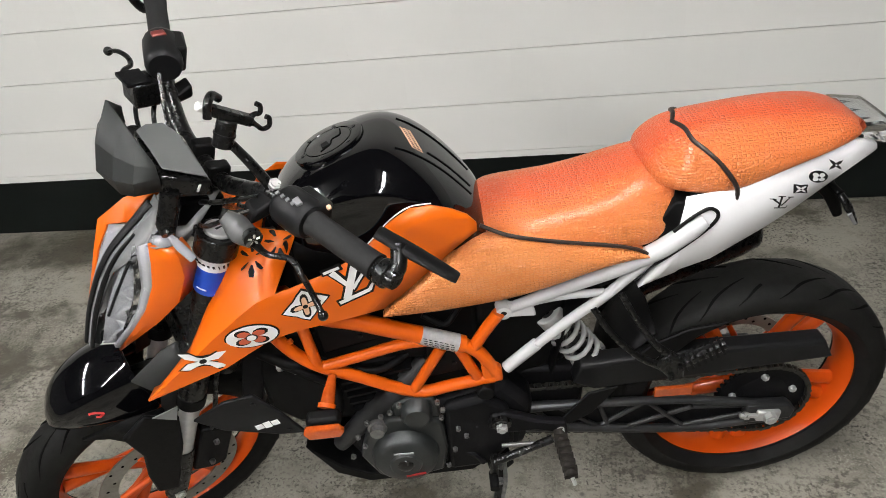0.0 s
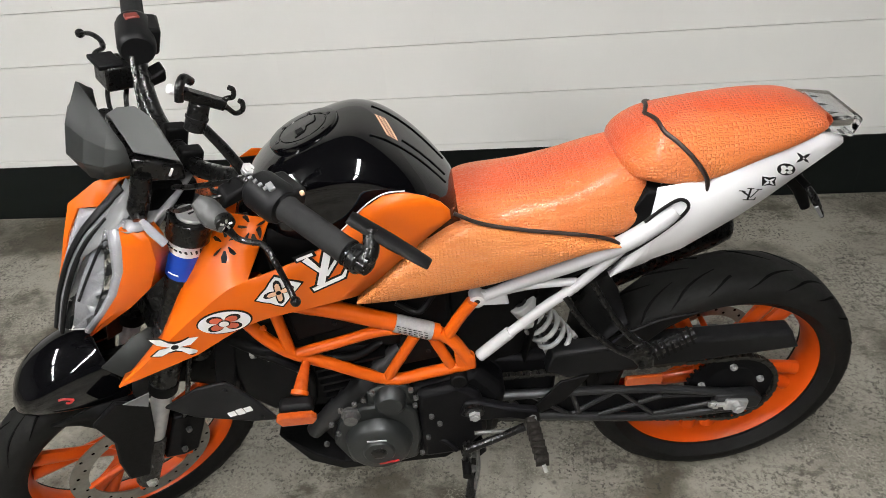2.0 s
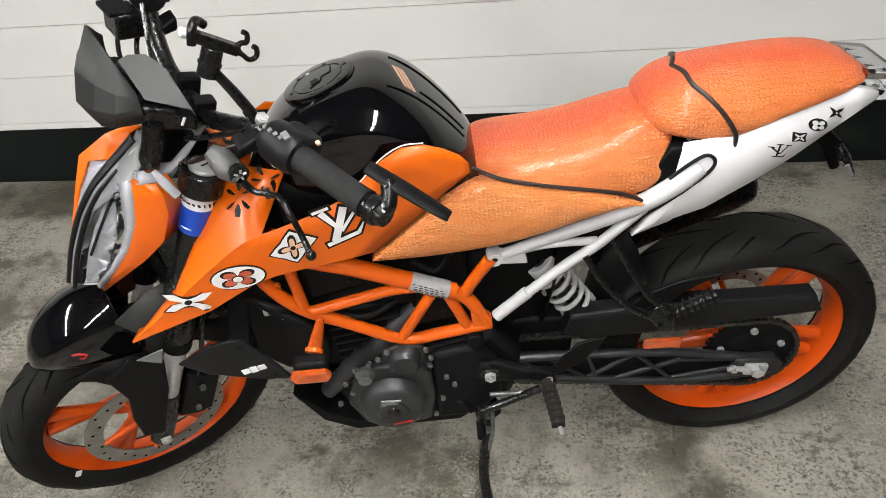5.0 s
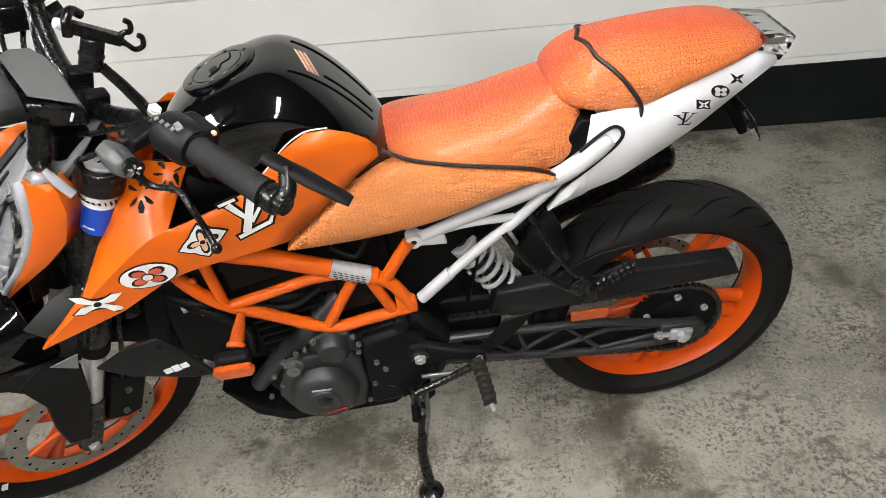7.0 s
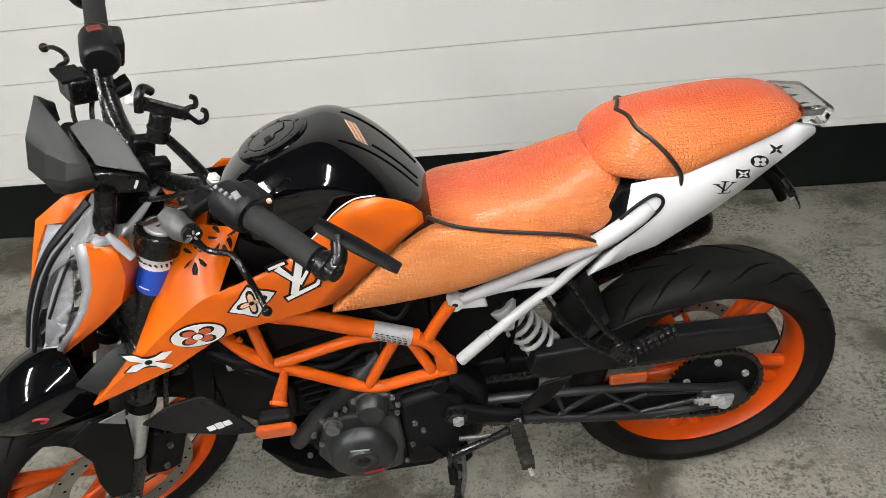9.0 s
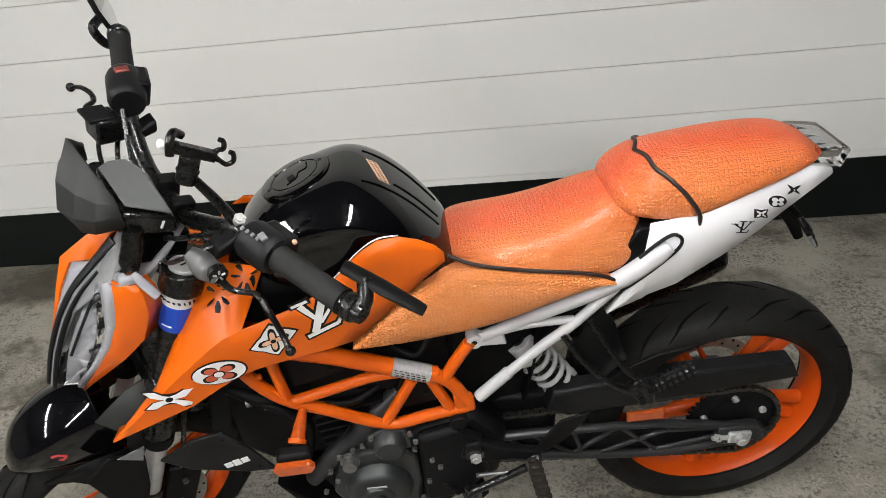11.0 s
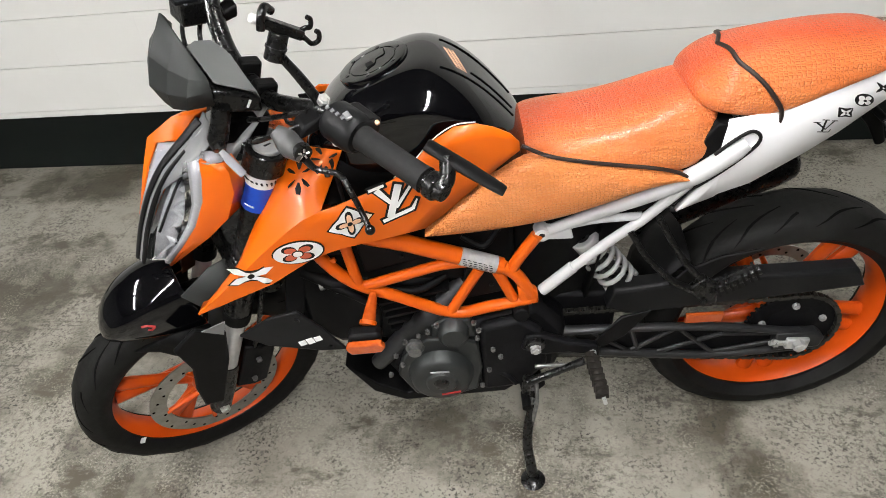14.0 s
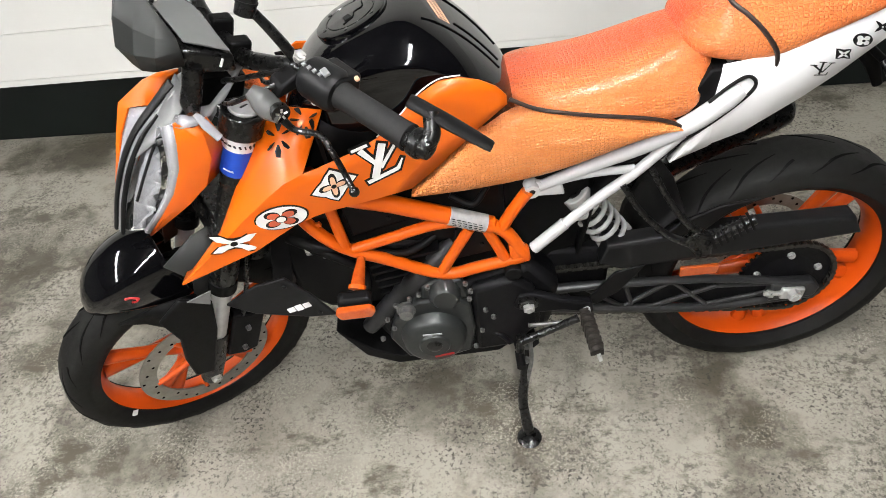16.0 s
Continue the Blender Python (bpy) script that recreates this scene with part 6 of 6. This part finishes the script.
for s in (-1, 1):
    i_ = part("rear_indicator", tubed([(0.060, 0.0, 0.812), (0.066, 0.05 * s, 0.806)], 0.007), BLACK, bike, "black rear indicator with a pale lens")
    part("indicator_lens", tubed([(0.066, 0.05 * s, 0.806), (0.078, 0.062 * s, 0.785), (0.100, 0.064 * s, 0.748)], [0.007, 0.010, 0.005], n=3, flat=0.7), SATIN, i_)
    part("lens_glass", tubed([(0.078, 0.071 * s, 0.776), (0.094, 0.070 * s, 0.752)], [0.004, 0.003]), LAMP_GREY, i_)


bpy.context.view_layer.update()
TAIL_TREE = BVHTree.FromObject(tailcowl, bpy.context.evaluated_depsgraph_get())


def tail_face(x, z):
    """The cowl's left face at x, z."""
    hit = TAIL_TREE.ray_cast(Vector((x, -1.0, z)), Vector((0, 1, 0)))
    return hit[0].y if hit[0] else TAIL_Y(x)


def tail_decal(name, outline, material, lift_, parent):
    bm = bmesh.new()
    bm.faces.new([bm.verts.new((x, tail_face(x, z) - lift_, z)) for x, z in outline])
    bmesh.ops.triangulate(bm, faces=bm.faces[:])
    bmesh.ops.recalc_face_normals(bm, faces=bm.faces)
    return flat(part(name, bm, material, parent, solid=0.0006))


def slanted(cx, cz, outline):
    """Outline in millimetres, leaning with the cowl's upswept line."""
    return [(cx + 0.00108 * u - 0.00022 * v, cz - 0.00028 * u + 0.00113 * v) for u, v in outline]


def tips(r, n, inner, turn=0.0, steps=6):
    """A star of n petals with pointed tips and drawn-in flanks."""
    out = []
    for k in range(n):
        for j in range(steps):
            f = j / steps
            w = 2 * math.pi * (k + f) / n + turn
            rad = inner + (r - inner) * abs(2 * f - 1) ** 1.8
            out.append((rad * math.cos(w), rad * math.sin(w)))
    return out


def lobes(r, n, turn, steps=10):
    out = []
    for k in range(n * steps):
        w = 2 * math.pi * k / (n * steps)
        rad = r * (0.30 + 0.70 * abs(math.cos(n * w / 2)) ** 0.55)
        out.append((rad * math.cos(w + turn), rad * math.sin(w + turn)))
    return out


def wide(outline, a=1.0, b=1.0):
    return [(u * a, v * b) for u, v in outline]


def oval(a, b, n=28):
    return [(a * math.cos(2 * math.pi * k / n), b * math.sin(2 * math.pi * k / n)) for k in range(n)]


ts = tail_decal("tail_star", slanted(0.020, 0.8905, wide(tips(17, 4, 4.0, 0.785), 1.0, 0.72)), INK, 0.0012, tailcowl)
tail_decal("tail_star_heart", slanted(0.020, 0.8905, oval(1.6, 1.3)), PAPER, 0.0022, ts)
rd = tail_decal("tail_round", slanted(-0.0067, 0.8731, oval(17, 11)), INK, 0.0012, tailcowl)
tail_decal("tail_round_flower", slanted(-0.0067, 0.8731, wide(lobes(13.5, 4, 0.785), 1.0, 0.68)), PAPER, 0.0022, rd)
tail_decal("tail_round_heart", slanted(-0.0067, 0.8731, oval(3.0, 2.0)), INK, 0.0032, rd)
dd = tail_decal("tail_diamond", slanted(-0.0349, 0.8557, wide(tips(18, 4, 11.0, 0.785), 1.0, 0.66)), INK, 0.0012, tailcowl)
tail_decal("tail_diamond_fill", slanted(-0.0349, 0.8557, wide(tips(13.5, 4, 3.6, 0.785), 1.0, 0.66)), PAPER, 0.0022, dd)
tail_decal("tail_diamond_flower", slanted(-0.0349, 0.8557, oval(1.8, 1.4)), INK, 0.0032, dd)
bm = bmesh.new()
for k, (u0, v0, u1, v1, w0, w1) in enumerate(((2, 12, -5, -13, 1.9, 1.9), (-6, 12, 9, 12, 0.8, 0.8), (-15, -14, 9, -14, 0.8, 0.8), (9, -14, 13, -8, 0.9, 0.5), (-17, 6, 1, -8, 2.0, 1.4), (1, -8, 19, 11, 0.9, 0.8), (-24, 6, -10, 6, 0.8, 0.8), (13, 11, 25, 11, 0.8, 0.8))):
    d = Vector((u1 - u0, v1 - v0)).normalized()
    quad = [(u0 - d.y * w0, v0 + d.x * w0), (u1 - d.y * w1, v1 + d.x * w1), (u1 + d.y * w1, v1 - d.x * w1), (u0 + d.y * w0, v0 - d.x * w0)]
    bm.faces.new([bm.verts.new((x, tail_face(x, z) - 0.0012 - 0.00008 * k, z)) for x, z in slanted(-0.0665, 0.8375, wide(quad, 0.86, 0.86))])
face_out(bm, (0, -1, 0))
flat(part("tail_emblem", bm, INK, tailcowl, solid=0.0005))

# ---- block wall: courses of painted concrete blocks ----
def block_mesh(w, h):
    bm = box((0, 0.0065, 0), (w, 0.013, h))
    bmesh.ops.bevel(bm, geom=[e for e in bm.edges if all(v.co.y < 0.001 for v in e.verts) and abs(e.verts[0].co.z - e.verts[1].co.z) < 0.001], offset=0.0017, segments=2, affect="EDGES")
    me = bpy.data.meshes.new("block")
    bm.to_mesh(me)
    bm.free()
    return me


BLOCK = 0.4
courses = [(0.004, BAND, WALL_BLACK)] + [(BAND, JOINT - 0.2 + 0.0, WALL_WHITE)] + [(JOINT - 0.2 + COURSE * k, JOINT - 0.2 + COURSE * (k + 1), WALL_WHITE) for k in range(11)]
for n, (lo, hi, mat) in enumerate(courses):
    hi = min(hi, 2.598)
    gap = 0.0006 if n < 2 else 0.0026
    me = block_mesh(BLOCK - 0.0001, hi - lo - gap)
    me.materials.append(mat)
    for k in range(-15, 15):
        x = k * BLOCK + (0.2 if n % 2 else 0.0) - 0.06
        if not -4.1 < x < 4.1 or n > 7:
            continue
        ob = new("block", me)
        ob.parent = north
        ob.matrix_basis = pose(x, WALL_Y - 0.0065 + 0.00025 * math.sin(7 * k + 3 * n), (lo + hi) / 2)
